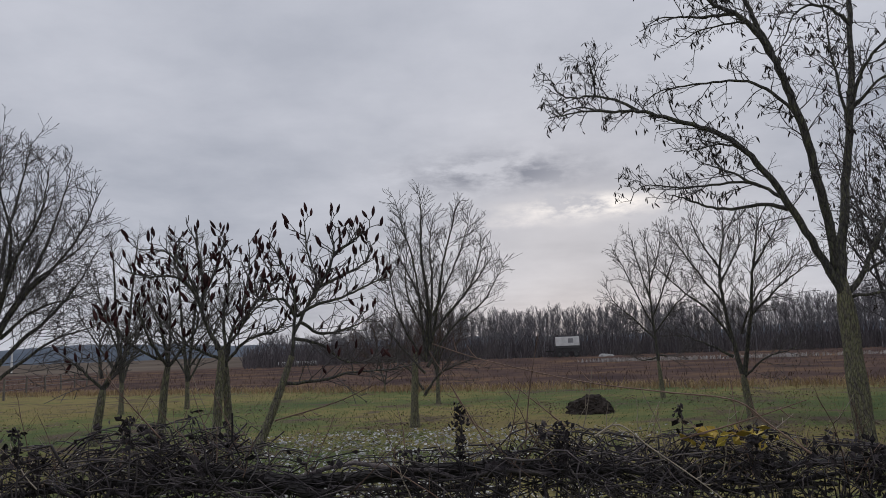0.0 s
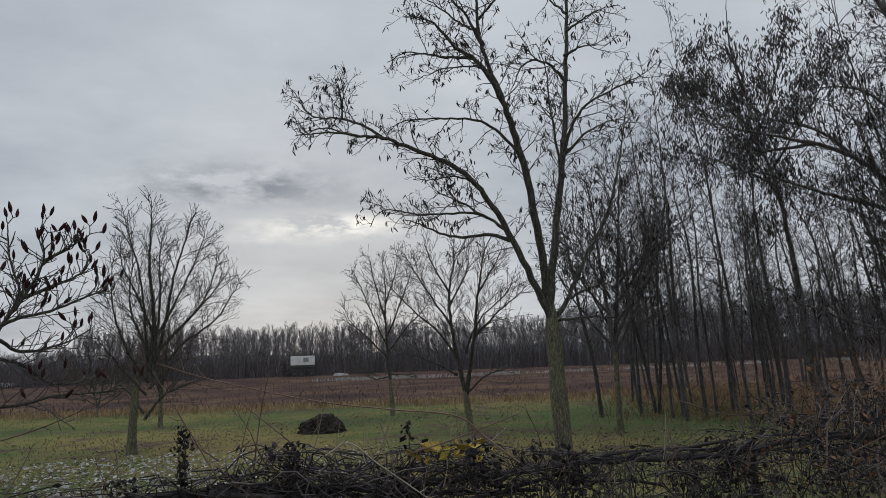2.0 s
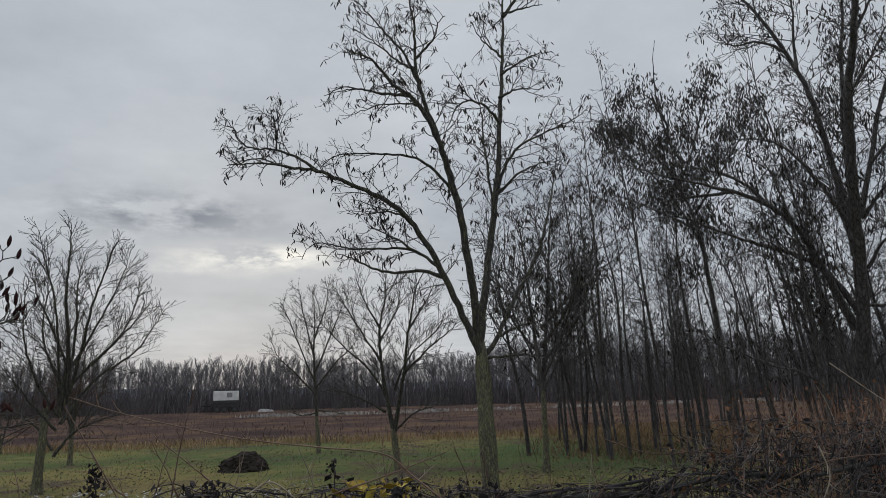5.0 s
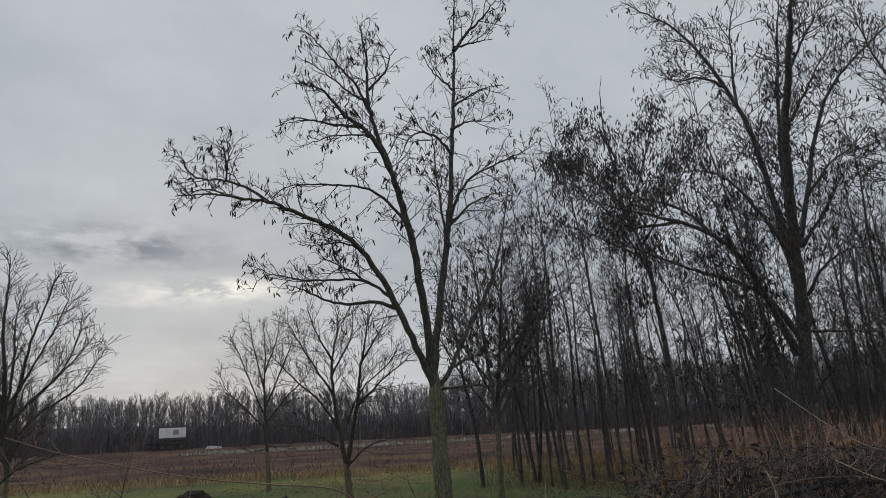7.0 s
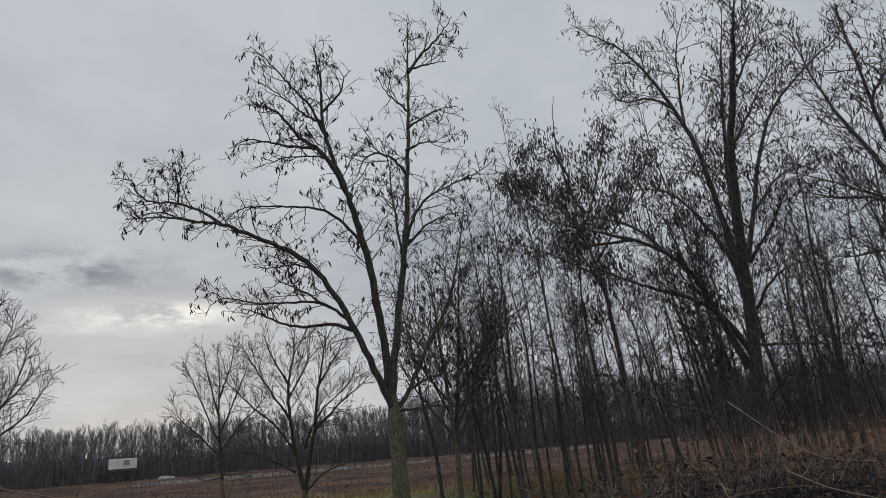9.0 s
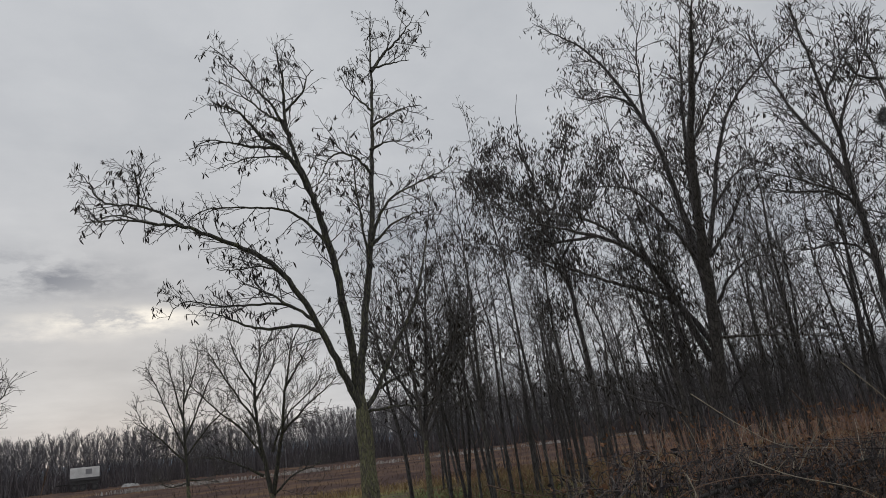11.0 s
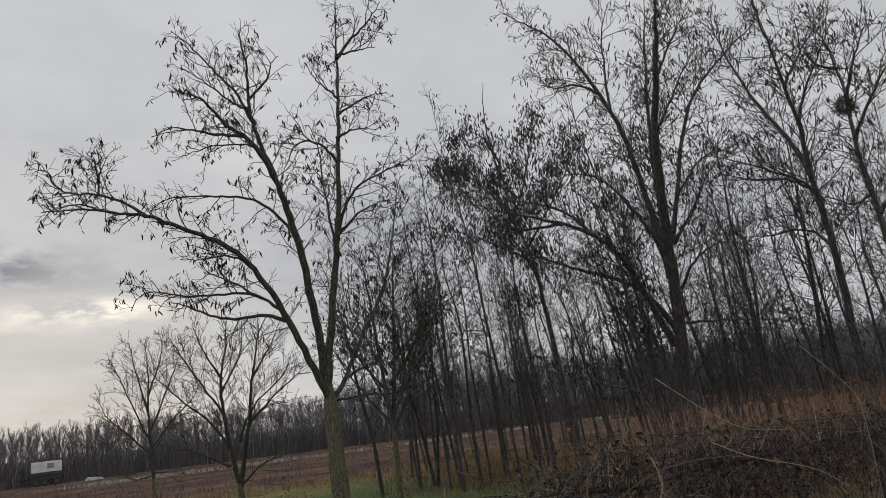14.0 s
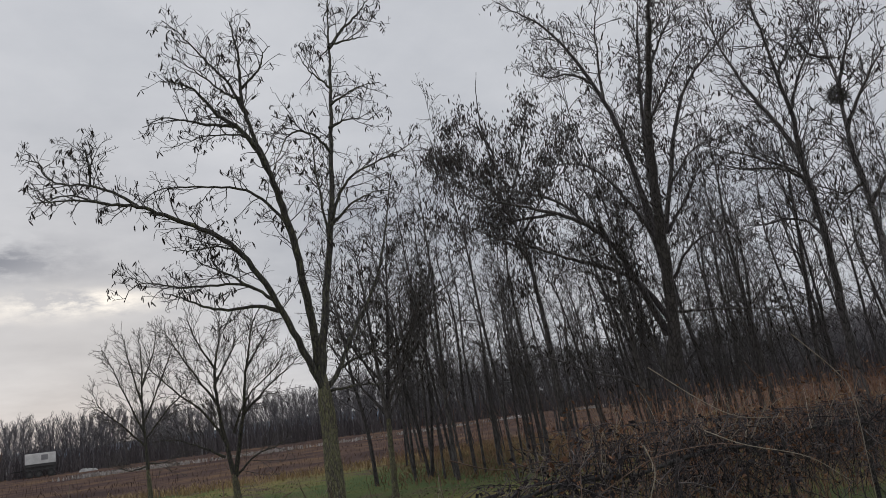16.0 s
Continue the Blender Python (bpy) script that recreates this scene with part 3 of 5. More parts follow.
# ---- trees ----
LOCUST = dict(gap=(0.21, 0.16, 0.13), len=(1.15, 0.52, 0.24), rad=(0.012, 0.0065, 0.0048), thin=0.0042, angle=(32, 75), lift=0.14, kink=0.30, bend=0.02)
LOCUST["from"] = (0.16, 0.15, 0.2)
FRUIT = dict(gap=(0.145, 0.17, 0.22), len=(1.3, 0.58, 0.25), rad=(0.009, 0.0065, 0.005), thin=0.0048, angle=(28, 58), lift=0.12, kink=0.12, bend=0.012)
FRUIT["from"] = (0.12, 0.15, 0.2)
LEAFY = dict(gap=(0.20, 0.19, 0.175), len=(1.6, 0.78, 0.35), rad=(0.013, 0.0085, 0.006), thin=0.0050, angle=(30, 70), lift=0.16, kink=0.26, bend=0.02)
LEAFY["from"] = (0.16, 0.2, 0.2)


def build_locust():
    t = Tree("locust_tree", 29.4, 15.0, "tall bare locust tree with hanging pods and lichen-green bark", 21, M_BARK, M_TWIG, LOCUST)
    t.trunk(0.185, 0.15, (0.02, -0.1), (-0.02, 0.8), (-0.07, 1.9), (-0.11, 3.2), skin=M_LICHEN)
    t.limb(0.071, (-0.09, 2.84), (-0.48, 3.77), (-0.83, 4.60), (-1.30, 5.46), (-1.77, 6.03), (-2.36, 6.43), (-2.96, 6.71), (-3.51, 6.96), (-4.05, 7.05), (-4.66, 7.17), (-5.27, 7.20), (-5.69, 7.18))
    t.limb(0.029, (-3.51, 6.96), (-3.93, 7.26), (-4.42, 7.48), (-4.91, 7.53), (-5.22, 7.71), (-5.42, 8.04), (-5.68, 8.38))
    t.limb(0.018, (-4.42, 7.45), (-4.43, 7.87), (-4.50, 8.20), (-4.69, 8.47))
    t.limb(0.018, (-4.43, 7.74), (-4.38, 8.12), (-4.45, 8.46))
    t.limb(0.021, (-4.05, 7.05), (-4.42, 7.16), (-4.91, 7.31), (-5.27, 7.20), (-5.52, 7.40))
    t.limb(0.034, (-0.54, 6.29), (-0.73, 6.55), (-1.14, 7.01), (-1.62, 7.22), (-2.23, 7.28), (-2.84, 7.30), (-3.21, 7.23), (-3.45, 6.99))
    t.limb(0.038, (-0.86, 4.54), (-1.32, 4.68), (-2.02, 4.68), (-2.49, 4.86), (-2.84, 5.05), (-3.14, 5.12))
    t.limb(0.029, (-0.97, 4.79), (-1.43, 5.11), (-2.02, 5.19), (-2.72, 5.20), (-3.20, 5.31), (-3.61, 5.33), (-3.90, 4.92))
    t.limb(0.024, (-1.31, 5.04), (-1.78, 5.36), (-2.13, 5.56), (-2.49, 5.70))
    t.limb(0.022, (-1.53, 5.84), (-2.01, 5.98), (-2.48, 5.94), (-2.96, 6.00))
    t.limb(0.084, (-0.14, 3.18), (-0.25, 4.34), (-0.38, 5.42), (-0.54, 6.29), (-0.72, 7.05), (-0.88, 7.57), (-1.17, 8.17), (-1.47, 8.58), (-1.84, 8.87), (-2.09, 9.22), (-2.34, 9.50), (-2.71, 9.68), (-3.22, 9.68))
    t.limb(0.050, (-0.88, 7.57), (-1.09, 8.24), (-1.28, 8.91), (-1.33, 9.59), (-1.34, 10.28), (-1.43, 10.85), (-1.49, 11.14))
    t.limb(0.034, (-1.47, 8.58), (-1.97, 8.65), (-2.47, 8.76), (-2.96, 8.85), (-3.46, 8.61))
    t.limb(0.029, (-1.28, 8.91), (-1.58, 9.60), (-1.95, 10.03), (-2.26, 10.46), (-2.64, 10.90), (-2.97, 11.18))
    t.limb(0.025, (-1.31, 9.45), (-0.94, 9.85), (-0.80, 10.26), (-0.61, 10.46))
    t.limb(0.025, (-1.34, 9.18), (-1.71, 9.40), (-2.08, 9.76), (-2.46, 10.06), (-2.77, 10.28))
    t.limb(0.022, (-1.09, 8.24), (-1.48, 8.39), (-1.97, 8.41), (-2.47, 8.30), (-2.84, 8.18))
    t.limb(0.084, (-0.14, 3.24), (0.01, 4.21), (0.17, 5.27), (0.32, 6.25), (0.42, 7.13), (0.49, 8.16), (0.57, 9.10), (0.62, 9.91), (0.65, 10.75), (0.70, 11.47), (0.68, 11.91))
    t.limb(0.034, (0.64, 10.33), (0.94, 10.74), (1.28, 11.08), (1.56, 11.43), (1.78, 11.78))
    t.limb(0.025, (0.64, 10.40), (1.12, 10.52), (1.51, 10.57))
    t.limb(0.025, (0.53, 8.96), (0.92, 9.21), (1.31, 9.40), (1.76, 9.45))
    t.limb(0.029, (0.44, 7.90), (0.19, 8.24), (-0.12, 8.39), (-0.43, 8.27), (-0.63, 7.89), (-0.76, 7.57))
    t.limb(0.022, (0.58, 9.37), (0.31, 9.65), (0.07, 9.94), (-0.10, 10.30))
    t.limb(0.034, (0.35, 6.37), (0.62, 6.99), (0.94, 7.36), (1.45, 7.60), (2.09, 7.89), (2.41, 8.14))
    t.limb(0.029, (0.34, 6.25), (0.78, 6.67), (1.28, 6.90), (1.77, 6.94))
    t.limb(0.025, (0.48, 8.43), (0.89, 8.61), (1.39, 8.59))
    t.limb(0.025, (0.27, 6.00), (0.18, 6.76), (0.10, 7.53), (0.07, 8.32), (-0.16, 8.86))
    t.limb(0.050, (-0.09, 2.84), (0.25, 3.27), (0.45, 3.72), (0.71, 4.18), (1.03, 4.75), (1.31, 5.46), (1.48, 6.20), (1.66, 7.07), (1.82, 7.58))
    t.limb(0.025, (0.00, 2.83), (0.58, 2.89), (1.15, 2.86), (1.73, 2.92))
    t.limb(0.025, (0.25, 3.27), (0.73, 3.48), (1.19, 3.57))
    return t.finish(0.17, 0.135, 0.07, (1, 3))


def build_right_trees():
    t = Tree("locust_tree", 53.5, 19.0, "big dark many-stemmed locust tree above the bramble heap", 31, M_BARK_DARK, M_TWIG, LEAFY)
    t.trunk(0.34, 0.24, (0.58, -0.1), (0.61, 0.9), (0.65, 1.9), (0.76, 3.2))
    t.limb(0.148, (0.69, 2.21), (0.89, 4.43), (0.94, 5.88), (1.01, 7.23), (1.12, 8.77), (1.42, 10.31), (1.62, 11.42), (1.79, 12.39), (1.97, 13.38))
    t.limb(0.074, (0.95, 6.48), (0.95, 7.70), (1.03, 8.95), (1.18, 10.37), (1.39, 11.82), (1.59, 13.14))
    t.limb(0.085, (0.86, 5.01), (0.72, 6.37), (0.54, 7.79), (0.32, 9.11), (-0.08, 10.27), (-0.59, 11.41), (-1.24, 12.37), (-1.88, 12.93), (-2.62, 13.61))
    t.limb(0.059, (1.05, 5.86), (1.47, 7.44), (1.89, 8.91), (2.43, 9.89), (3.20, 10.59), (4.11, 11.31), (4.58, 11.92))
    t.limb(0.037, (1.42, 10.31), (1.96, 11.24), (2.47, 12.03))
    t.limb(0.037, (-0.08, 10.27), (-0.63, 10.66), (-1.32, 10.75), (-1.64, 11.25))
    t.limb(0.033, (0.13, 9.72), (0.18, 10.96), (0.30, 12.12), (0.69, 13.05))
    t.limb(0.037, (1.12, 8.77), (1.66, 9.60), (2.17, 10.44), (2.73, 11.12))
    t.limb(0.081, (0.65, 3.33), (0.25, 4.53), (-0.25, 5.72), (-0.86, 6.44), (-1.61, 6.89), (-2.55, 7.28), (-3.59, 7.71), (-4.50, 8.22))
    t.limb(0.067, (0.77, 3.73), (0.15, 4.76), (-0.62, 5.26), (-1.44, 5.63), (-2.27, 6.08), (-2.98, 6.44), (-3.92, 6.46))
    t.limb(0.044, (-0.86, 6.44), (-1.35, 7.08), (-2.20, 7.56), (-3.10, 7.82), (-4.00, 8.25))
    t.limb(0.052, (0.82, 5.75), (0.24, 6.92), (-0.34, 7.82), (-1.10, 8.19), (-1.94, 8.27))
    t.limb(0.044, (-1.61, 6.89), (-2.45, 6.90), (-3.23, 6.89), (-4.03, 6.87))
    t.limb(0.074, (-0.03, 1.08), (-0.18, 2.88), (-0.28, 4.32), (-0.34, 5.66), (-0.63, 6.94), (-1.06, 7.97))
    t.limb(0.067, (0.17, 1.06), (0.05, 3.41), (-0.06, 5.17), (-0.05, 6.52), (-0.03, 7.91))
    t.limb(0.059, (-0.07, 1.62), (-0.36, 3.47), (-0.72, 4.69), (-1.14, 5.65))
    t.limb(0.037, (0.08, 1.67), (-0.42, 2.33), (-1.20, 2.62), (-2.00, 3.01), (-2.69, 3.27), (-3.34, 3.43))
    t.limb(0.037, (0.71, 2.21), (1.15, 2.77), (1.58, 3.26))
    t.limb(0.037, (0.95, 3.85), (1.55, 3.82), (2.26, 3.74), (3.02, 3.63), (3.61, 3.44))
    t.limb(0.041, (1.04, 4.69), (1.50, 5.34), (2.11, 5.67), (2.76, 5.58))
    t.limb(0.037, (1.11, 5.85), (1.68, 6.64), (2.17, 7.45), (2.69, 7.95))
    t.limb(0.033, (1.42, 7.14), (2.12, 7.92), (2.85, 8.06))
    t.finish(0.30, 0.14, 0.22, (1, 3))
    t = Tree("locust_tree", 47.5, 24.0, "dark locust tree with a dense crown of dried leaves and pods", 41, M_BARK_DARK, M_TWIG, LEAFY)
    t.trunk(0.20, 0.13, (0.02, -0.1), (-0.09, 0.64), (-0.24, 1.7), (-0.31, 3.1))
    t.limb(0.081, (-0.30, 3.04), (-0.44, 4.90), (-0.58, 6.43), (-0.82, 7.64), (-1.15, 8.68), (-1.27, 9.92), (-1.27, 11.37))
    t.limb(0.037, (-0.58, 6.43), (-1.33, 8.11), (-2.15, 9.25), (-3.04, 10.02), (-3.88, 10.59))
    t.limb(0.037, (-1.02, 8.26), (-1.68, 9.79), (-2.32, 10.94), (-2.96, 11.48))
    t.limb(0.030, (-1.27, 9.92), (-1.56, 11.43), (-1.59, 12.71), (-1.45, 13.9), sprouts=False)
    t.limb(0.037, (-1.09, 8.47), (-0.48, 9.98), (-0.09, 11.36), (0.07, 12.38))
    t.limb(0.033, (-0.76, 7.43), (0.34, 9.03), (1.11, 10.31), (1.46, 11.27))
    t.limb(0.037, (-0.72, 7.03), (-1.95, 7.82), (-3.05, 8.40), (-4.19, 8.79))
    t.limb(0.033, (-1.22, 8.89), (-2.23, 10.09), (-2.96, 10.63), (-3.54, 10.84))
    t.limb(0.030, (-1.28, 10.54), (-1.82, 11.69), (-2.40, 11.90))
    t.finish(0.66, 0.17, 0.45, (2, 5))
    t = upright_tree("locust_tree", 33.6, 20.5, 8.0, 2.0, 2.2, 9, 0.09, "young dark locust tree thick with dried leaves beside the grove", 43, M_BARK_DARK, M_TWIG, LEAFY)
    t.finish(0.22, 0.14, 0.3, (1, 3))
    t = Tree("locust_tree", 66.5, 17.0, "leaning dark locust tree at the grove's edge", 51, M_BARK_DARK, M_TWIG, LEAFY)
    t.trunk(0.15, 0.115, (0.1, -0.1), (0.12, 0.5), (0.19, 1.4), (0.21, 2.1))
    t.limb(0.081, (0.21, 2.00), (0.22, 3.14), (0.22, 4.69), (0.17, 5.69), (0.12, 6.52), (0.14, 7.43), (0.02, 8.48), (-0.07, 9.47), (-0.18, 10.44), (-0.23, 11.11))
    t.limb(0.052, (0.14, 6.33), (-0.12, 7.25), (-0.53, 8.11), (-0.87, 9.13), (-1.08, 9.99), (-1.24, 10.79))
    t.limb(0.037, (0.26, 5.73), (-0.09, 6.29), (-0.64, 6.67), (-1.22, 7.04), (-1.94, 7.47))
    t.limb(0.030, (0.13, 6.01), (-0.36, 6.39), (-1.02, 6.55), (-1.83, 6.76))
    t.limb(0.030, (0.10, 7.51), (0.44, 8.33), (0.86, 8.99), (1.23, 9.66))
    t.limb(0.026, (0.02, 8.48), (0.42, 9.02), (0.76, 9.57))
    t.limb(0.030, (0.20, 4.81), (-0.16, 5.20), (-0.70, 5.27), (-1.53, 5.20))
    t.finish(0.19, 0.13, 0.2, (1, 3))
    t = Tree("locust_tree", 71.0, 17.0, "tall dark locust tree with a twig ball in its crown", 52, M_BARK_DARK, M_TWIG, LEAFY)
    t.trunk(0.14, 0.105, (-0.36, -0.1), (-0.33, 0.4), (-0.27, 1.6), (-0.22, 2.6))
    t.limb(0.074, (-0.22, 2.54), (-0.16, 4.12), (-0.17, 5.19), (-0.24, 6.06), (-0.26, 6.94), (-0.22, 7.83), (-0.27, 8.63), (-0.39, 9.36), (-0.63, 10.15))
    t.limb(0.037, (-0.26, 6.94), (0.22, 7.67), (0.66, 8.27), (1.14, 8.59))
    t.limb(0.037, (-0.22, 7.83), (0.11, 8.62), (0.46, 9.27))
    t.limb(0.033, (-0.22, 5.68), (-0.56, 5.53), (-1.03, 5.85))
    t.limb(0.033, (-0.24, 8.49), (-0.63, 8.77), (-0.84, 9.40))
    t.limb(0.037, (-0.17, 5.19), (0.48, 6.09), (1.09, 6.62))
    t.finish(0.19, 0.13, 0.2, (1, 3))


def upright_tree(name, az, dist, height, spread, fork, stems, r, label, seed, bark, twig, opts, group="", lean=0.0):
    """A young tree: short trunk, several rising limbs, fine shoots."""
    t = Tree(name, az, dist, label, seed, bark, twig, opts, group)
    rng = t.rng
    t.trunk(r, r * 0.8, (0, -0.1), (lean * 0.3, fork * 0.5), (lean * 0.6, fork + 0.1), skin=M_LICHEN)
    x0 = lean * 0.6
    for k in range(2):
        sx = (-1) ** k * 0.12 * spread
        t.limb(r * 0.62, (x0, fork - 0.05), (x0 + sx, fork + (height - fork) * 0.4), (x0 + sx * 1.6, fork + (height - fork) * 0.72), (x0 + sx * 2.2, height * (0.94 - 0.05 * k)), depth=0.12 * (-1) ** k)
    for i in range(stems):
        side = (-1) ** i
        f = rng.uniform(0.45, 1.0)
        z0 = fork + (height - fork) * 0.34 * (i / stems) ** 1.2 - 0.05
        rise = height - z0
        x1 = x0 + side * f * spread
        top = z0 + rise * (0.95 - 0.48 * f) * rng.uniform(0.9, 1.1)
        t.limb(r * rng.uniform(0.30, 0.45), (x0 + side * 0.03, z0), (x0 + (x1 - x0) * 0.42, z0 + (top - z0) * 0.30), (x0 + (x1 - x0) * 0.80, z0 + (top - z0) * 0.66), (x1, top), depth=rng.uniform(-0.9, 0.9))
    return t


def build_young_trees():
    t = Tree("fruit_tree", -2.2, 21.3, "bare young fruit tree with fine upright twigs on the lawn", 61, M_BARK, M_TWIG_GREY, FRUIT)
    t.trunk(0.13, 0.085, (-0.02, -0.1), (-0.01, 0.6), (0.02, 1.4), (0.05, 2.1), skin=M_LICHEN)
    t.limb(0.06, (0.41, 2.14), (0.46, 3.44), (0.31, 4.94), (0.34, 6.12), (0.32, 7.07))
    t.limb(0.04, (0.37, 1.82), (0.25, 3.12), (0.12, 4.45), (-0.22, 5.80), (-0.47, 6.75))
    t.limb(0.045, (0.46, 2.14), (0.75, 3.43), (0.97, 4.76), (1.25, 5.76), (1.49, 6.60))
    t.limb(0.04, (0.42, 1.98), (0.60, 3.77), (0.57, 5.27), (0.77, 6.37))
    t.limb(0.035, (0.42, 2.46), (0.99, 3.10), (1.68, 3.90), (2.06, 4.89), (2.07, 5.31))
    t.limb(0.035, (0.29, 0.86), (0.68, 1.40), (1.09, 1.63), (1.76, 1.85), (2.34, 2.07))
    t.limb(0.04, (0.39, 1.66), (1.14, 2.76), (1.99, 3.39), (2.53, 4.20), (2.77, 4.70))
    t.limb(0.035, (0.37, 1.82), (-0.18, 2.65), (-0.48, 3.48), (-0.62, 4.47), (-0.56, 5.39))
    t.limb(0.03, (0.31, 1.50), (-0.27, 2.16), (-0.67, 2.67), (-1.06, 3.17))
    t.limb(0.03, (0.26, 1.02), (-0.21, 1.68), (-0.69, 1.86), (-1.18, 1.80))
    t.limb(0.03, (0.44, 3.12), (0.03, 4.12), (-0.36, 4.96), (-0.42, 5.72))
    t.limb(0.03, (0.58, 3.11), (1.20, 4.41), (1.67, 5.58), (1.74, 6.17))
    t.limb(0.03, (0.99, 3.10), (1.85, 4.06), (2.39, 4.79))
    t.limb(0.03, (0.42, 2.46), (-0.14, 3.79), (-0.11, 4.96), (-0.16, 6.14))
    t.finish()
    upright_tree("fruit_tree", -0.4, 30.0, 4.6, 1.3, 1.1, 4, 0.09, "slim bare tree at the lawn's far edge", 62, M_BARK, M_TWIG_RED, FRUIT).finish()
    t = Tree("fruit_tree", 22.6, 22.1, "bare young tree with a wide forked crown on the lawn", 63, M_BARK, M_TWIG_GREY, FRUIT)
    t.trunk(0.12, 0.085, (-0.05, -0.1), (-0.13, 0.5), (-0.2, 1.15), skin=M_LICHEN)
    t.limb(0.055, (-0.21, 1.17), (-0.54, 3.11), (-0.56, 4.10), (-0.40, 5.10), (-0.37, 5.96))
    t.limb(0.055, (-0.16, 1.17), (0.14, 2.75), (0.30, 4.07), (0.49, 5.07), (0.59, 5.76))
    t.limb(0.035, (-0.31, 1.97), (-0.87, 2.88), (-1.60, 3.56), (-2.18, 4.16), (-2.59, 4.67))
    t.limb(0.035, (-0.40, 1.65), (-1.04, 2.00), (-1.68, 2.27), (-2.48, 2.31))
    t.limb(0.03, (0.14, 2.75), (0.96, 3.54), (1.57, 4.02), (1.84, 4.35))
    t.limb(0.03, (-0.21, 1.02), (0.42, 1.61), (1.08, 1.82), (1.59, 2.20))
    t.limb(0.03, (-0.54, 3.11), (-1.19, 4.12), (-1.69, 4.97), (-1.94, 5.49))
    t.limb(0.03, (-0.53, 4.10), (-1.02, 4.95), (-1.27, 5.64))
    t.limb(0.03, (0.30, 4.07), (0.83, 4.89), (1.19, 5.66))
    t.limb(0.03, (-0.14, 2.28), (0.29, 3.24), (1.14, 4.03), (1.51, 4.70))
    t.limb(0.025, (-0.57, 3.77), (-0.02, 4.75), (0.08, 5.60))
    t.finish()
    t = Tree("fruit_tree", 17.0, 29.5, "slender bare tree with fine grey twigs at the lawn's edge", 64, M_BARK, M_TWIG_GREY, FRUIT)
    t.trunk(0.10, 0.065, (-0.27, -0.1), (-0.3, 0.6), (-0.36, 1.45), skin=M_LICHEN)
    t.limb(0.05, (-0.35, 1.40), (-0.47, 3.51), (-0.45, 5.25), (-0.57, 6.59))
    t.limb(0.03, (-0.42, 2.66), (-1.07, 4.18), (-1.51, 5.28), (-1.84, 5.94))
    t.limb(0.03, (-0.43, 3.08), (0.20, 4.57), (0.64, 5.67), (0.97, 6.34))
    t.limb(0.03, (-0.42, 2.24), (-1.26, 3.12), (-1.90, 3.78), (-2.23, 4.65))
    t.limb(0.03, (-0.42, 2.45), (0.42, 3.48), (1.07, 4.11), (1.52, 4.98))
    t.limb(0.03, (-0.47, 3.73), (-0.87, 5.26), (-1.10, 6.37))
    t.limb(0.03, (-0.46, 4.38), (-0.02, 5.68), (0.09, 6.58))
    t.limb(0.025, (-0.37, 1.61), (0.22, 1.58), (0.64, 1.77))
    t.limb(0.025, (-0.37, 1.51), (-1.03, 1.44), (-1.45, 1.87))
    t.finish()
    upright_tree("fruit_tree", -23.4, 33.0, 8.2, 2.2, 1.3, 6, 0.11, "tall bare tree with sparse upright twigs behind the sumacs", 65, M_BARK, M_TWIG_GREY, FRUIT).finish()
    upright_tree("fruit_tree", -19.0, 34.0, 8.4, 2.4, 1.2, 7, 0.11, "bare tree with fine grey twigs behind the sumacs", 66, M_BARK, M_TWIG_GREY, FRUIT).finish()
    upright_tree("shrub", -4.5, 40.0, 4.2, 2.6, 0.4, 7, 0.05, "reddish bare shrub at the meadow's edge", 67, M_BARK, M_TWIG_RED, FRUIT).finish()
    sweep = dict(FRUIT, gap=(0.19, 0.19, 0.2), len=(1.9, 0.9, 0.4), angle=(25, 62), lift=0.05, bend=0.0, kink=0.18, thin=0.005)
    t = Tree("willow_tree", -33.5, 20.0, "broad bare tree with a thick mass of sweeping fine twigs", 68, M_BARK, M_TWIG, sweep)
    t.trunk(0.2, 0.16, (0, -0.1), (0, 0.8), (0.05, 1.7))
    t.limb(0.070, (0.49, 1.76), (0.89, 2.91), (1.32, 3.84), (1.76, 4.95), (2.09, 6.09), (2.31, 7.27))
    t.limb(0.070, (0.48, 2.02), (0.76, 3.57), (0.93, 5.04), (1.22, 6.58), (1.42, 7.74))
    t.limb(0.056, (0.50, 1.63), (1.25, 2.64), (1.93, 3.30), (2.53, 4.13), (3.02, 5.15))
    t.limb(0.042, (0.51, 1.51), (1.38, 2.24), (2.07, 2.75), (2.81, 3.01), (3.19, 3.22))
    t.limb(0.070, (0.47, 2.27), (0.40, 4.09), (0.43, 6.10), (0.48, 7.62))
    t.limb(0.056, (0.48, 2.02), (1.21, 3.57), (2.02, 4.54), (2.62, 5.56), (3.05, 6.76))
    t.limb(0.049, (0.48, 2.02), (1.07, 4.37), (1.61, 5.77), (1.82, 7.07))
    t.limb(0.063, (0.47, 2.27), (-0.49, 4.72), (-0.89, 6.64))
    t.limb(0.042, (0.78, 2.91), (1.55, 4.11), (2.38, 4.83), (2.94, 5.58))
    t.limb(0.042, (0.78, 2.91), (1.05, 4.91), (0.76, 6.40), (0.77, 7.65))
    t.limb(0.035, (0.90, 2.78), (1.57, 3.43), (2.29, 3.71), (2.92, 3.85))
    t.limb(0.063, (0.48, 2.02), (-0.73, 3.32), (-1.60, 4.67))
    t.finish()


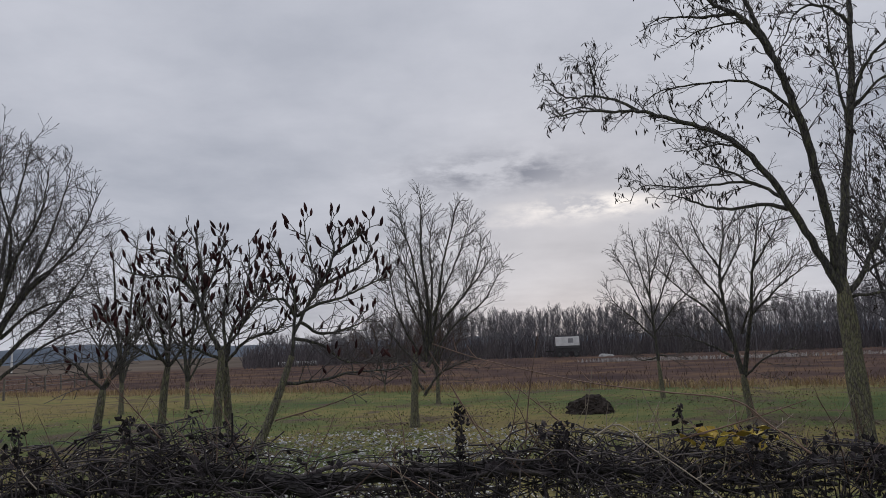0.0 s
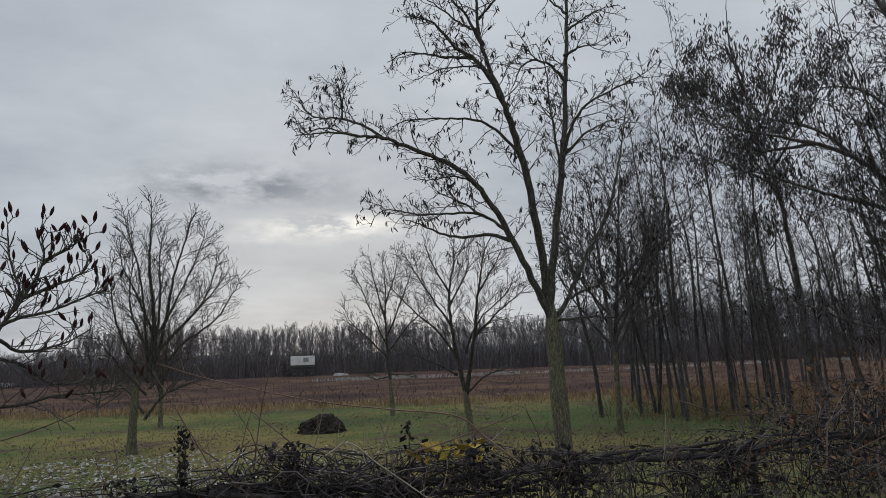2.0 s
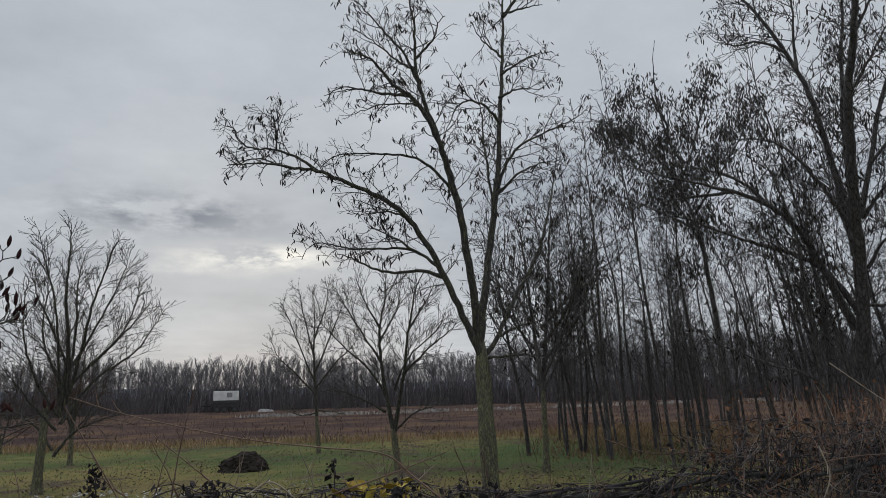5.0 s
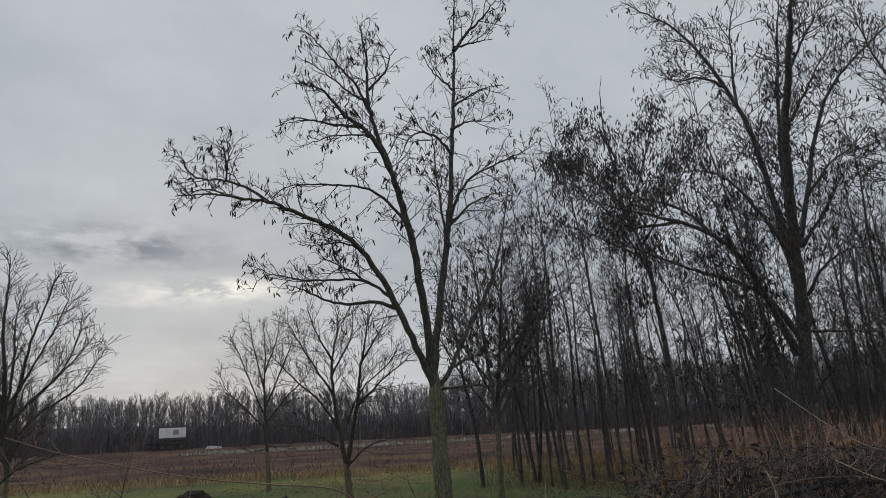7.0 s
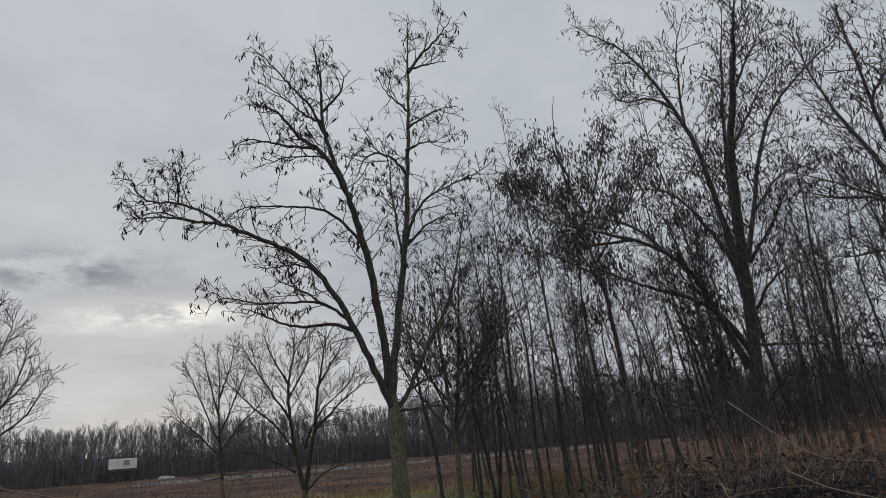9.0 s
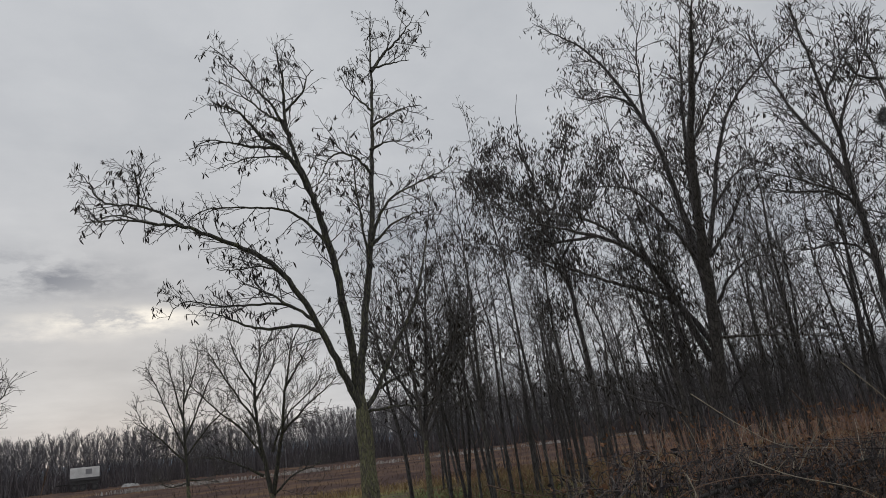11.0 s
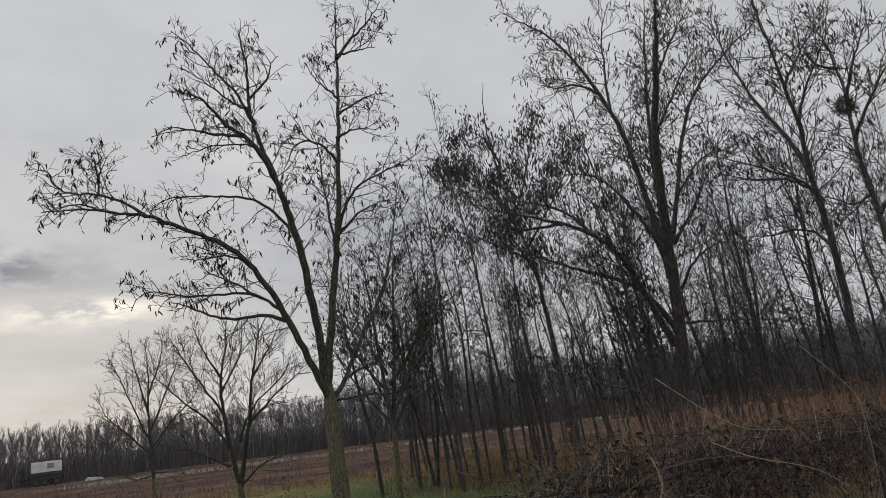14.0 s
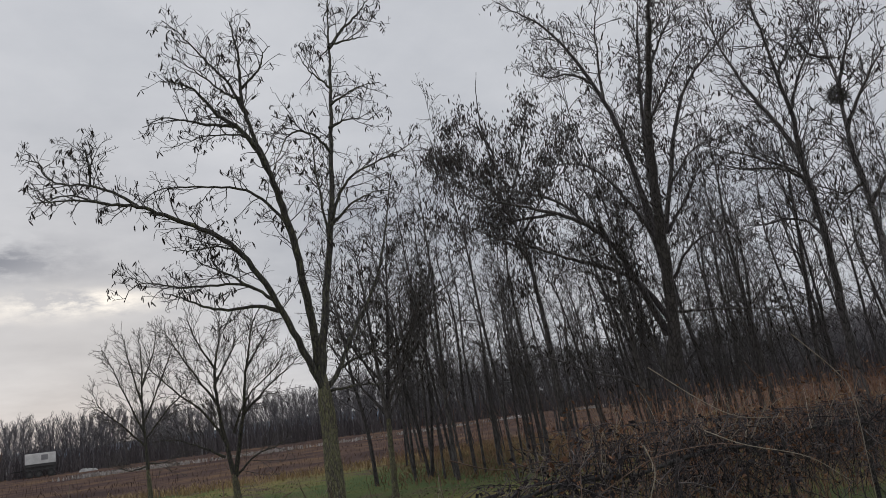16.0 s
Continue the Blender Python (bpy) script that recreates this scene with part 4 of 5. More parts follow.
def sumac_head():
    """One upright fuzzy cone of fruit."""
    w = Wood()
    w.add([Vector((0, 0, z)) for z in (0, 0.03, 0.075, 0.125, 0.17, 0.205)], [0.008, 0.026, 0.036, 0.032, 0.018, 0.004], 7)
    me = w.mesh("seed_head", M_HEAD)
    for v in me.vertices:
        v.co += 0.007 * Vector(noise.noise_vector(v.co * 60))
    return me


def sumac(az, dist, seed, trunk, *limbs):
    """A leaning trunk and crooked limbs, each ending in a spray of stout shoots that carry fruit cones."""
    rng = random.Random(seed)
    head = SUMAC_HEAD[0]
    root = base_empty("sumac_tree", pose(dist * math.sin(radians(az)), dist * math.cos(radians(az)), 0, 0, 0, -az), "bare staghorn sumac with dark crimson seed heads", "tree", "sumacs beyond the fence")
    wood, tips = Wood(), []
    w = Wood()
    c = curve_through([(x, 0, z) for x, z in trunk], 10)
    w.add(c, [0.085 - 0.0035 * i for i in range(10)], 9)
    under("trunk", w.mesh("trunk", M_LICHEN), root)

    def spray(p, d, ln, r, level):
        q = [p]
        for _ in range(4):
            d = (d + any_way(rng) * 0.2 + Vector((0, 0, 0.06))).normalized()
            q.append(q[-1] + d * ln / 4)
        wood.add(q, [r - r * 0.3 * i / 4 for i in range(5)], 5)
        if level == 2 or (level == 1 and rng.random() < 0.35):
            tips.append((q[-1], d))
            return
        for k in range(2 + (rng.random() < 0.35)):
            side = any_way(rng)
            side = (side - d * side.dot(d)).normalized()
            a = radians(rng.uniform(28, 60))
            e = d * math.cos(a) + side * math.sin(a)
            e.z = max(e.z, -0.05)
            spray(q[-1] if k < 2 else q[2], e.normalized(), ln * rng.uniform(0.65, 0.95), max(0.009, r * 0.75), level + 1)

    for pts in limbs:
        x0, z0 = pts[0]
        slope = rng.uniform(-0.5, 0.5)
        q = []
        for x, z in pts:
            y = slope * math.hypot(x - x0, z - z0)
            k = 1 + y / dist
            q.append((x * k, y, 2.2 + (z - 2.2) * k))
        n = 4 * len(pts)
        c = curve_through(q, n)
        for i in range(1, n):
            c[i] += any_way(rng) * 0.012
        w = Wood()
        c = c[:n - 1]
        n = len(c)
        w.add(c, [0.034 - 0.022 * i / (n - 1) for i in range(n)], 7)
        under("limb", w.mesh("limb", M_BARK), root)
        spray(c[-1], (c[-1] - c[-3]).normalized(), 0.19, 0.013, 0)
        for i in range(n // 4, n - 1):
            if rng.random() < 0.8:
                side = any_way(rng)
                d = ((c[i + 1] - c[i]).normalized() * 0.6 + side * 0.8 + Vector((0, 0, 0.35))).normalized()
                spray(c[i], d, rng.uniform(0.12, 0.34), 0.011, 1 if rng.random() < 0.65 else 2)
        sprout(wood, c, 0.03, 0.014, 0, SUMAC_TWIGS, rng, [])
    under("crown", wood.mesh("crown", M_TWIG_GREY), root)["kind"] = "stuff"
    for p, d in tips:
        if rng.random() > 0.22 + 0.6 * max(0.0, min(1.0, (p.z - 2.3) / 0.9)):
            continue
        h = new("seed_head", head)
        h.parent = root
        up_way = (d * 0.7 + Vector((0, 0, 0.75)) + any_way(rng) * 0.35).normalized()
        if rng.random() < 0.10:
            up_way = (Vector((0, 0, -1)) + any_way(rng) * 0.5).normalized()
        s = rng.uniform(0.65, 1.0)
        h.matrix_basis = Matrix.Translation(p - up_way * 0.02) @ up_way.to_track_quat("Z", "Y").to_matrix().to_4x4() @ Matrix.Diagonal((s, s, s * rng.uniform(0.95, 1.25), 1))


SUMAC_HEAD = [sumac_head()]
SUMAC_TWIGS = dict(FRUIT, gap=(0.13, 0.2), len=(0.85, 0.35), rad=(0.009, 0.007), thin=0.0055, angle=(30, 70))


def build_sumacs():
    sumac(-25.0, 14.2, 71, ((-0.03, 0.74), (0.07, 1.45), (0.10, 1.69)),
          ((0.10, 1.69), (-0.19, 1.99), (-0.42, 2.20)),
          ((0.10, 1.69), (0.30, 1.97), (0.56, 2.45), (0.65, 2.75)),
          ((0.08, 1.88), (0.02, 2.37), (0.13, 2.81)),
          ((0.11, 1.74), (0.34, 2.17), (0.38, 2.56)))
    sumac(-20.6, 14.6, 72, ((-0.05, 0.61), (0.00, 1.52), (0.06, 2.03)),
          ((0.06, 2.03), (-0.21, 2.45), (-0.41, 2.97), (-0.51, 3.34)),
          ((0.06, 2.03), (0.09, 2.55), (0.08, 3.18), (-0.03, 3.81)),
          ((0.06, 2.03), (0.38, 2.43), (0.58, 2.80), (0.53, 3.28)),
          ((0.06, 2.13), (-0.25, 2.25), (-0.64, 2.52), (-0.93, 2.83)),
          ((0.06, 2.13), (-0.06, 2.76), (-0.22, 3.18)))
    sumac(-17.0, 14.0, 73, ((0.00, 0.60), (0.05, 1.59), (0.09, 2.10), (0.07, 2.30)),
          ((0.07, 2.25), (-0.18, 2.77), (-0.37, 3.34), (-0.72, 3.65), (-1.19, 3.65), (-1.61, 3.77)),
          ((0.09, 2.30), (-0.23, 2.92), (-0.23, 3.54), (-0.33, 4.17), (-0.48, 4.53)),
          ((0.09, 2.30), (0.37, 2.60), (0.57, 2.90), (0.88, 3.21)),
          ((-0.18, 2.77), (-0.43, 3.54), (-0.82, 4.06), (-1.30, 4.16)),
          ((-0.23, 3.33), (0.02, 3.85), (0.11, 4.27)),
          ((-0.37, 3.34), (-0.72, 3.85), (-0.63, 4.37)))
    sumac(-16.3, 14.3, 74, ((0.10, 0.55), (0.02, 1.47), (0.00, 1.99)),
          ((0.00, 1.99), (0.10, 2.61), (0.30, 3.13), (0.41, 3.67), (0.41, 4.21)),
          ((-0.00, 2.09), (0.41, 2.49), (0.93, 2.64), (1.14, 2.90)),
          ((-0.00, 2.19), (-0.05, 2.93), (0.05, 3.56), (-0.01, 4.10)),
          ((0.10, 2.61), (0.51, 3.13), (0.83, 3.56), (0.78, 3.99)),
          ((-0.00, 2.09), (-0.50, 2.32), (-0.89, 2.54)))
    sumac(-12.6, 13.4, 75, ((-0.35, 0.53), (-0.10, 1.14), (0.09, 1.66), (0.26, 2.15)),
          ((0.26, 2.15), (0.32, 2.85), (0.30, 3.36), (0.11, 3.77), (-0.09, 4.19)),
          ((0.30, 2.55), (0.55, 3.05), (0.71, 3.46), (0.56, 3.98), (0.49, 4.50)),
          ((0.35, 2.85), (0.70, 3.05), (1.21, 3.19), (1.74, 3.44), (1.95, 3.49)),
          ((0.55, 3.05), (0.81, 3.45), (1.02, 3.97), (0.98, 4.45)),
          ((0.40, 2.75), (0.80, 2.53), (1.31, 2.62), (1.72, 2.82)),
          ((0.09, 1.66), (0.68, 1.69), (1.29, 1.81), (1.91, 1.83), (2.27, 1.87)),
          ((0.30, 2.45), (0.79, 2.33), (1.19, 2.02), (1.60, 2.00)),
          ((0.32, 2.85), (0.10, 3.16), (-0.29, 3.17), (-0.39, 3.47)),
          ((0.71, 3.35), (1.12, 3.55), (1.54, 3.76), (1.70, 3.97)),
          ((1.02, 3.97), (1.34, 4.18), (1.60, 4.39)))


def build_grove():
    """Thin straight trunks of the grove beside the lawn."""
    slim = dict(LEAFY, gap=(0.33, 0.29, 0.25), len=(2.2, 0.9, 0.36), rad=(0.014, 0.009, 0.006), angle=(35, 75), lift=0.16, bend=0.03)
    slim["from"] = (0.22, 0.2, 0.2)
    kinds = []
    for k in range(7):
        rng = random.Random(90 + k)
        h = rng.uniform(9.5, 13.0)
        root = base_empty("grove_tree", pose(0, 0, -50), "thin dark straight tree trunk with sparse twigs and dry leaves", "tree", "trees of the grove")
        wob = [rng.gauss(0, 0.12) for _ in range(6)]
        pts = curve_through([(wob[i] * i * 0.35 - 0.02 * i * i, wob[5 - i] * i * 0.3, h * i / 5 - (0.1 if i == 0 else 0)) for i in range(6)], 18)
        r = rng.uniform(0.05, 0.085)
        w = Wood()
        w.add(pts, [max(0.008, r * (1 - (i / 17) ** 1.3)) for i in range(18)], 7)
        under("trunk", w.mesh("trunk", M_BARK_DARK), root)
        shoots, tips = Wood(), []
        sprout(shoots, pts, r, 0.01, 0, slim, rng, tips)
        under("crown", shoots.mesh("crown", M_TWIG), root)["kind"] = "stuff"
        pods = Wood()
        hang_pods(pods, tips, rng, 0.13, 0.13, spread=0.22)
        under("dry_leaves", pods.mesh("dry_leaves", M_POD), root)["kind"] = "stuff"
        kinds.append(root)
    rng = random.Random(17)
    spots = [(32.3, 25.8, 0.9), (36.6, 26.7, 0.9), (38.4, 24.0, 1.0), (42.8, 21.9, 1.0), (35.2, 25.5, 0.85), (37.4, 25.0, 0.8), (40.5, 25.6, 0.95), (41.6, 27.0, 0.9), (44.4, 25.5, 0.9), (45.3, 25.0, 0.95), (43.4, 27.0, 0.8)]
    for i in range(138):
        az = rng.uniform(34.5, 84)
        spots.append((az, rng.uniform(23, 46) * (0.85 if az > 58 else 1), rng.uniform(0.6, 1.15)))
    for i in range(16):
        spots.append((rng.uniform(55, 84), rng.uniform(19, 36), rng.uniform(0.85, 1.2)))
    for i, (az, d, s) in enumerate(spots):
        m = pose(d * math.sin(radians(az)), d * math.cos(radians(az)), 0, 0, 0, -az) @ pose(0, 0, 0, rng.gauss(0, 2), rng.gauss(-2.0, 1.5) if i < 11 else rng.gauss(-4.0, 3.5), 0) @ pose(0, 0, 0, 0, 0, rng.uniform(0, 360)) @ Matrix.Diagonal((s, s, s, 1))
        k = kinds[i % len(kinds)]
        if i < len(kinds):
            k.matrix_basis = m
        else:
            made = copy_thing(k, m)


# ---- the overgrown fence ----
FENCE_Y = 5.3


def build_fence():
    root = base_empty("wire_fence", pose(0, FENCE_Y, 0), "overgrown wire mesh garden fence with a dark top rail", "fence")
    rng = random.Random(8)
    w = Wood()
    x = -8.0
    while x < 13:
        w.add([Vector((x, 0, 0.05)), Vector((x + rng.gauss(0, 0.004), rng.gauss(0, 0.006), 0.7)), Vector((x, 0, 1.3))], [0.0014] * 3, 3)
        x += 0.06
    for k in range(21):
        z = 0.08 + k * 0.06
        w.add([Vector((-8 + i * 1.05, rng.gauss(0, 0.006), z + rng.gauss(0, 0.004))) for i in range(21)], [0.0014] * 21, 3)
    under("wire_mesh", w.mesh("wire_mesh", M_WIRE), root)
    for i in range(9):
        w = Wood()
        w.add([Vector((-7.6 + 2.5 * i, 0.03, z)) for z in (-0.1, 0.5, 1.0, 1.38)], [0.035, 0.034, 0.034, 0.03], 10)
        under("post", w.mesh("post", M_STEEL), root)
    w = Wood()
    w.add([Vector((-8 + i * 0.7, 0.0, 1.30 + 0.03 * math.sin(i * 1.7) + 0.02 * math.sin(i * 4.1))) for i in range(31)], [0.026 + 0.008 * math.sin(i * 2.3) for i in range(31)], 8)
    under("top_rail", w.mesh("top_rail", M_STEEL), root)


def heap_top(x):
    """How high the growth stands along the fence: two mounds, gaps between them, and the bramble heap."""
    h = np.interp(x, (-7.5, -2.75, -2.2, -1.5, -1.25, -0.9, 0.2, 0.6, 0.9, 1.25, 2.05, 2.6, 3.5, 4.4, 4.9, 5.4, 6.2, 7.0, 8.7, 12.0, 20.0),
                  (1.48, 1.50, 1.62, 1.62, 1.40, 1.33, 1.37, 1.46, 1.53, 1.43, 1.44, 1.34, 1.26, 1.24, 1.34, 1.52, 1.68, 1.63, 1.56, 1.50, 1.48))
    return float(h) + 0.05 * noise.noise((x * 0.9, 0.4, 0)) + 0.05 * noise.noise((x * 2.7, 2.0, 0))


def build_growth():
    rng = random.Random(77)
    tangle, dark, rust = Wood(), [], []
    for i in range(5600):
        x = rng.uniform(-7.5, 12.5) if i < 3700 else rng.uniform(4, 20)
        if x < 4.6 and rng.random() < 0.2 - 0.9 * noise.noise((x * 0.8, 9.1, 0)):
            continue
        top = heap_top(x)
        heap = x > 4.7
        z = top - abs(rng.gauss(0, 0.15)) if not heap else top - rng.random() ** 1.6 * 1.0
        y = FENCE_Y + rng.gauss(-0.05, 0.12) if not heap else FENCE_Y + rng.gauss(-0.1, 0.4)
        p = Vector((x, y, z))
        d = Vector((rng.choice((-1, 1)) * rng.uniform(0.3, 1), rng.gauss(0, 0.3), rng.gauss(0.1, 0.8))).normalized()
        ln = rng.uniform(0.2, 0.8)
        q = [p]
        for _ in range(5):
            d = (d + any_way(rng) * 0.33 + Vector((0, 0, -0.08))).normalized()
            e = q[-1] + d * ln / 5
            e.z = min(e.z, heap_top(e.x) + 0.12)
            q.append(e)
        r = rng.uniform(0.0018, 0.0062) * (1.6 if rng.random() < 0.08 else 1)
        tangle.add(q, [r, r, r * 0.9, r * 0.85, r * 0.7, r * 0.5], 4)
        if noise.noise((x * 1.6, 3.3, 0)) > 0.05 and rng.random() < 0.45:
            for _ in range(rng.randint(2, 6)):
                s = q[rng.randint(1, 5)] + any_way(rng) * 0.05
                (rust if heap and rng.random() < 0.25 + 0.4 * (x > 9) else dark).append(tuple(s))
    # the two mounds of matted vine
    for i in range(400):
        x = rng.gauss(-1.8, 0.34) if i < 170 else rng.gauss(1.15, 0.6)
        z = heap_top(x) - 0.04 - 0.34 * rng.random()
        d = Vector((rng.choice((-1, 1)), rng.gauss(0, 0.25), rng.gauss(-0.1, 0.6))).normalized()
        ln = rng.uniform(0.25, 0.75)
        q = [Vector((x, FENCE_Y + rng.gauss(-0.08, 0.14), z)) - d * ln * 0.5]
        for _ in range(5):
            d = (d + any_way(rng) * 0.5).normalized()
            e = q[-1] + d * ln / 5
            e.z = min(e.z, heap_top(e.x) + 0.08)
            q.append(e)
        r = rng.uniform(0.0022, 0.0075)
        tangle.add(q, [r, r, r, r * 0.9, r * 0.8, r * 0.6], 4)
        if rng.random() < 0.18:
            dark.extend(tuple(a + any_way(rng) * 0.05) for a in q[1:5])
    # thick old stems along the rail and hanging strands
    for i in range(22):
        x = rng.uniform(-7.5, 5)
        p = Vector((x, FENCE_Y - 0.04, 1.30 + rng.gauss(0, 0.05)))
        q = [p]
        for _ in range(5):
            q.append(q[-1] + Vector((rng.uniform(0.15, 0.4), rng.gauss(0, 0.03), rng.gauss(0, 0.05))))
        r = rng.uniform(0.008, 0.018)
        tangle.add(q, [r] * 6, 6)
    for i in range(420):
        x = rng.uniform(-7.5, 16)
        z = heap_top(x) - rng.uniform(0, 0.15)
        q = [Vector((x, FENCE_Y + rng.gauss(-0.04, 0.06), z))]
        for _ in range(5):
            q.append(q[-1] + Vector((rng.gauss(0, 0.05), rng.gauss(0, 0.02), -rng.uniform(0.05, 0.22))))
        r = rng.uniform(0.0025, 0.007)
        tangle.add(q, [r] * 6, 4)
        if rng.random() < 0.4:
            dark.extend(tuple(a + any_way(rng) * 0.04) for a in q[1:4])
    tagged(new("vine_tangle", tangle.mesh("vine_tangle", M_VINE)), "dense tangle of dead brown vines over the wire fence", "vines", kind="stuff")
    g = np.random.default_rng(78)
    leaves("withered_leaves", np.array(dark), 0.055, M_LEAF_DARK, "blackened withered leaves caught in the vines", g, 1.0)
    leaves("rust_leaves", np.array(rust), 0.06, M_LEAF_RUST, "rust-brown dry leaves on the bramble heap", g, 1.0)
    clump = []
    for _ in range(26):
        clump.append((1.88 + rng.gauss(0, 0.16), 4.9 + rng.gauss(0, 0.05), 1.55 + rng.gauss(0, 0.03)))
    leaves("yellow_leaves", np.array(clump), 0.08, M_LEAF_YELLOW, "last yellow leaves on a shoot above the fence", g, 0.6)
    # bare shoots that stand up from the tangle
    for i in range(330):
        x = rng.uniform(-6.5, 15) if i < 260 else rng.uniform(4.8, 13)
        p = Vector((x, FENCE_Y + rng.gauss(-0.05, 0.15 if x < 4.7 else 0.35), heap_top(x) - 0.15))
        d = Vector((rng.gauss(0, 0.55), rng.gauss(0, 0.3), 1)).normalized()
        ln = rng.uniform(0.2, 0.75)
        q = [p]
        for _ in range(6):
            d = (d + any_way(rng) * 0.15 + Vector((0, 0, -0.03))).normalized()
            q.append(q[-1] + d * ln / 6)
        shoot(q, rng.uniform(0.0028, 0.0055), M_CANE if rng.random() < (0.7 if x < 5 else 0.4) else M_CANE_PALE, rng)


def shoot(q, r, material, rng, side=True, label="thin brown bramble shoot rising from the fence"):
    w = Wood()
    n = len(q)
    w.add(q, [r * (1 - 0.55 * i / (n - 1)) for i in range(n)], 5)
    if side:
        for i in range(1, n - 1):
            if rng.random() < 0.5:
                d = ((q[i + 1] - q[i]).normalized() + any_way(rng) * 0.9).normalized()
                ln = rng.uniform(0.03, 0.14)
                w.add([q[i], q[i] + d * ln * 0.5, q[i] + d * ln + Vector((0, 0, ln * 0.2))], [r * 0.6, r * 0.5, r * 0.35], 3)
    ob = new("bramble_cane", w.mesh("bramble_cane", material))
    return tagged(ob, label, "bramble", "bramble canes")


def cane(material, r, *pts):
    shoot(curve_through(pts, 5 * len(pts)), r, material, random.Random(len(pts) + int(pts[0][0] * 100)), True, "long arching bramble cane above the fence" if material is M_CANE else "bleached arching bramble cane on the fence")


def build_upright_canes():
    """Rust-coloured raspberry canes that stand thick beyond the heap, and the grove's dead undergrowth."""
    rng = random.Random(52)
    w, lv = Wood(), []
    for i in range(1250):
        x, y = rng.uniform(9.2, 22), rng.uniform(5.9, 9.2)
        h = rng.uniform(1.35, 2.2)
        d = Vector((rng.gauss(0, 0.18), rng.gauss(0, 0.18), 1)).normalized()
        q = [Vector((x, y, 0))]
        for _ in range(5):
            d = (d + any_way(rng) * 0.12).normalized()
            q.append(q[-1] + d * h / 5)
        r = rng.uniform(0.003, 0.007)
        w.add(q, [r, r, r * 0.9, r * 0.8, r * 0.6, r * 0.4], 4)
        for _ in range(rng.randint(0, 4)):
            lv.append(tuple(q[rng.randint(2, 5)] + any_way(rng) * 0.06))
    tagged(new("raspberry_canes", w.mesh("raspberry_canes", M_CANE_RUST)), "thicket of rust-brown upright raspberry canes behind the brambles", "canes", kind="stuff")
    leaves("cane_leaves", np.array(lv), 0.07, M_LEAF_RUST, "dry rust leaves left on the raspberry canes", np.random.default_rng(53), 1.0)
    w = Wood()
    for i in range(4200):
        az, d0 = radians(33 + 49 * rng.random() ** 0.75), rng.uniform(26, 46)
        if noise.noise((az * 9, d0 * 0.2, 2)) < rng.uniform(-0.3, 0.35):
            continue
        h = rng.uniform(0.2, 0.6) if rng.random() < 0.85 else rng.uniform(1, 3)
        p = Vector((d0 * math.sin(az), d0 * math.cos(az), -0.03))
        m = p + Vector((rng.gauss(0, 0.12), rng.gauss(0, 0.12), 0.5)) * h
        w.add([p, m, m + Vector((rng.gauss(0, 0.2), rng.gauss(0, 0.2), 0.5)) * h], [0.008, 0.007, 0.004], 3)
    tagged(new("grove_undergrowth", w.mesh("grove_undergrowth", M_CANE_RUST)), "dead brown stems and saplings on the grove floor", "undergrowth", kind="stuff")
    g = np.random.default_rng(54)
    n = 48000
    ang, d = g.uniform(radians(31.5), radians(85), n), 22 + 25 * g.random(n)
    soft = g.random(n) < np.clip((np.degrees(ang) - 31) / 9, 0.06, 1) * np.clip((d - 22) / 4, 0.05, 1)
    blades("grove_grass", np.stack([d * np.sin(ang), d * np.cos(ang)], -1)[soft], 0.18, 0.03, M_STRAW_DULL, "dull brown dead grass under the grove", "grass", g, 0.5)


def stalk(x, y, z0, z1, n, wide, seed):
    """A dead weed stalk hung with blackened leaves."""
    rng = random.Random(seed)
    q = curve_through([(x, y, z0 - 0.5), (x + 0.02, y, (z0 + z1) / 2), (x - 0.01, y, z1)], 9)
    w = Wood()
    w.add(q, [0.006 - 0.0004 * i for i in range(9)], 5)
    ob = tagged(new("withered_stalk", w.mesh("withered_stalk", M_VINE)), "dead weed stalk hung with blackened leaves", "weed", "withered stalks in the fence")
    pts = [(x + rng.gauss(0, wide), y + rng.gauss(0, wide), rng.uniform(z0, z1)) for _ in range(n)]
    leaves("leaf_mass", np.array(pts), 0.036, M_LEAF_DARK, "shrivelled black leaves", np.random.default_rng(seed), 1.2, parent=ob)["kind"] = "stuff"


def vine_trunk(r0, r1, *pts):
    """An old twisted vine stem, thick as an arm, lying along the fence."""
    n = 8 * len(pts)
    c = curve_through(pts, n)
    w = Wood()
    w.add(c, [(r0 + (r1 - r0) * i / (n - 1)) * (1 + 0.16 * math.sin(i * 1.9) + 0.1 * math.sin(i * 0.7)) for i in range(n)], 10)
    me = w.mesh("vine_trunk", M_VINE_BARK)
    for v in me.vertices:
        v.co += 0.012 * Vector(noise.noise_vector(v.co * 9))
    tagged(new("vine_trunk", me), "thick old dark vine stem twisted along the fence", "vine", "old vine stems")


def build_vine_trunks():
    y = FENCE_Y - 0.07
    vine_trunk(0.040, 0.034, (-1.75, y, 1.44), (-1.3, y - 0.03, 1.36), (-0.85, y, 1.325), (-0.3, y, 1.36), (0.3, y + 0.02, 1.37), (0.9, y, 1.35))
    vine_trunk(0.034, 0.024, (-1.25, y - 0.05, 1.345), (-0.98, y - 0.08, 1.27), (-0.74, y - 0.09, 1.17), (-0.6, y - 0.09, 1.0), (-0.55, y - 0.06, 0.7))
    vine_trunk(0.036, 0.030, (-3.6, y, 1.16), (-2.9, y, 1.17), (-2.3, y - 0.03, 1.22), (-1.85, y, 1.38))
    vine_trunk(0.022, 0.014, (0.9, y, 1.35), (1.5, y - 0.04, 1.27), (2.1, y, 1.2), (2.7, y, 1.16))


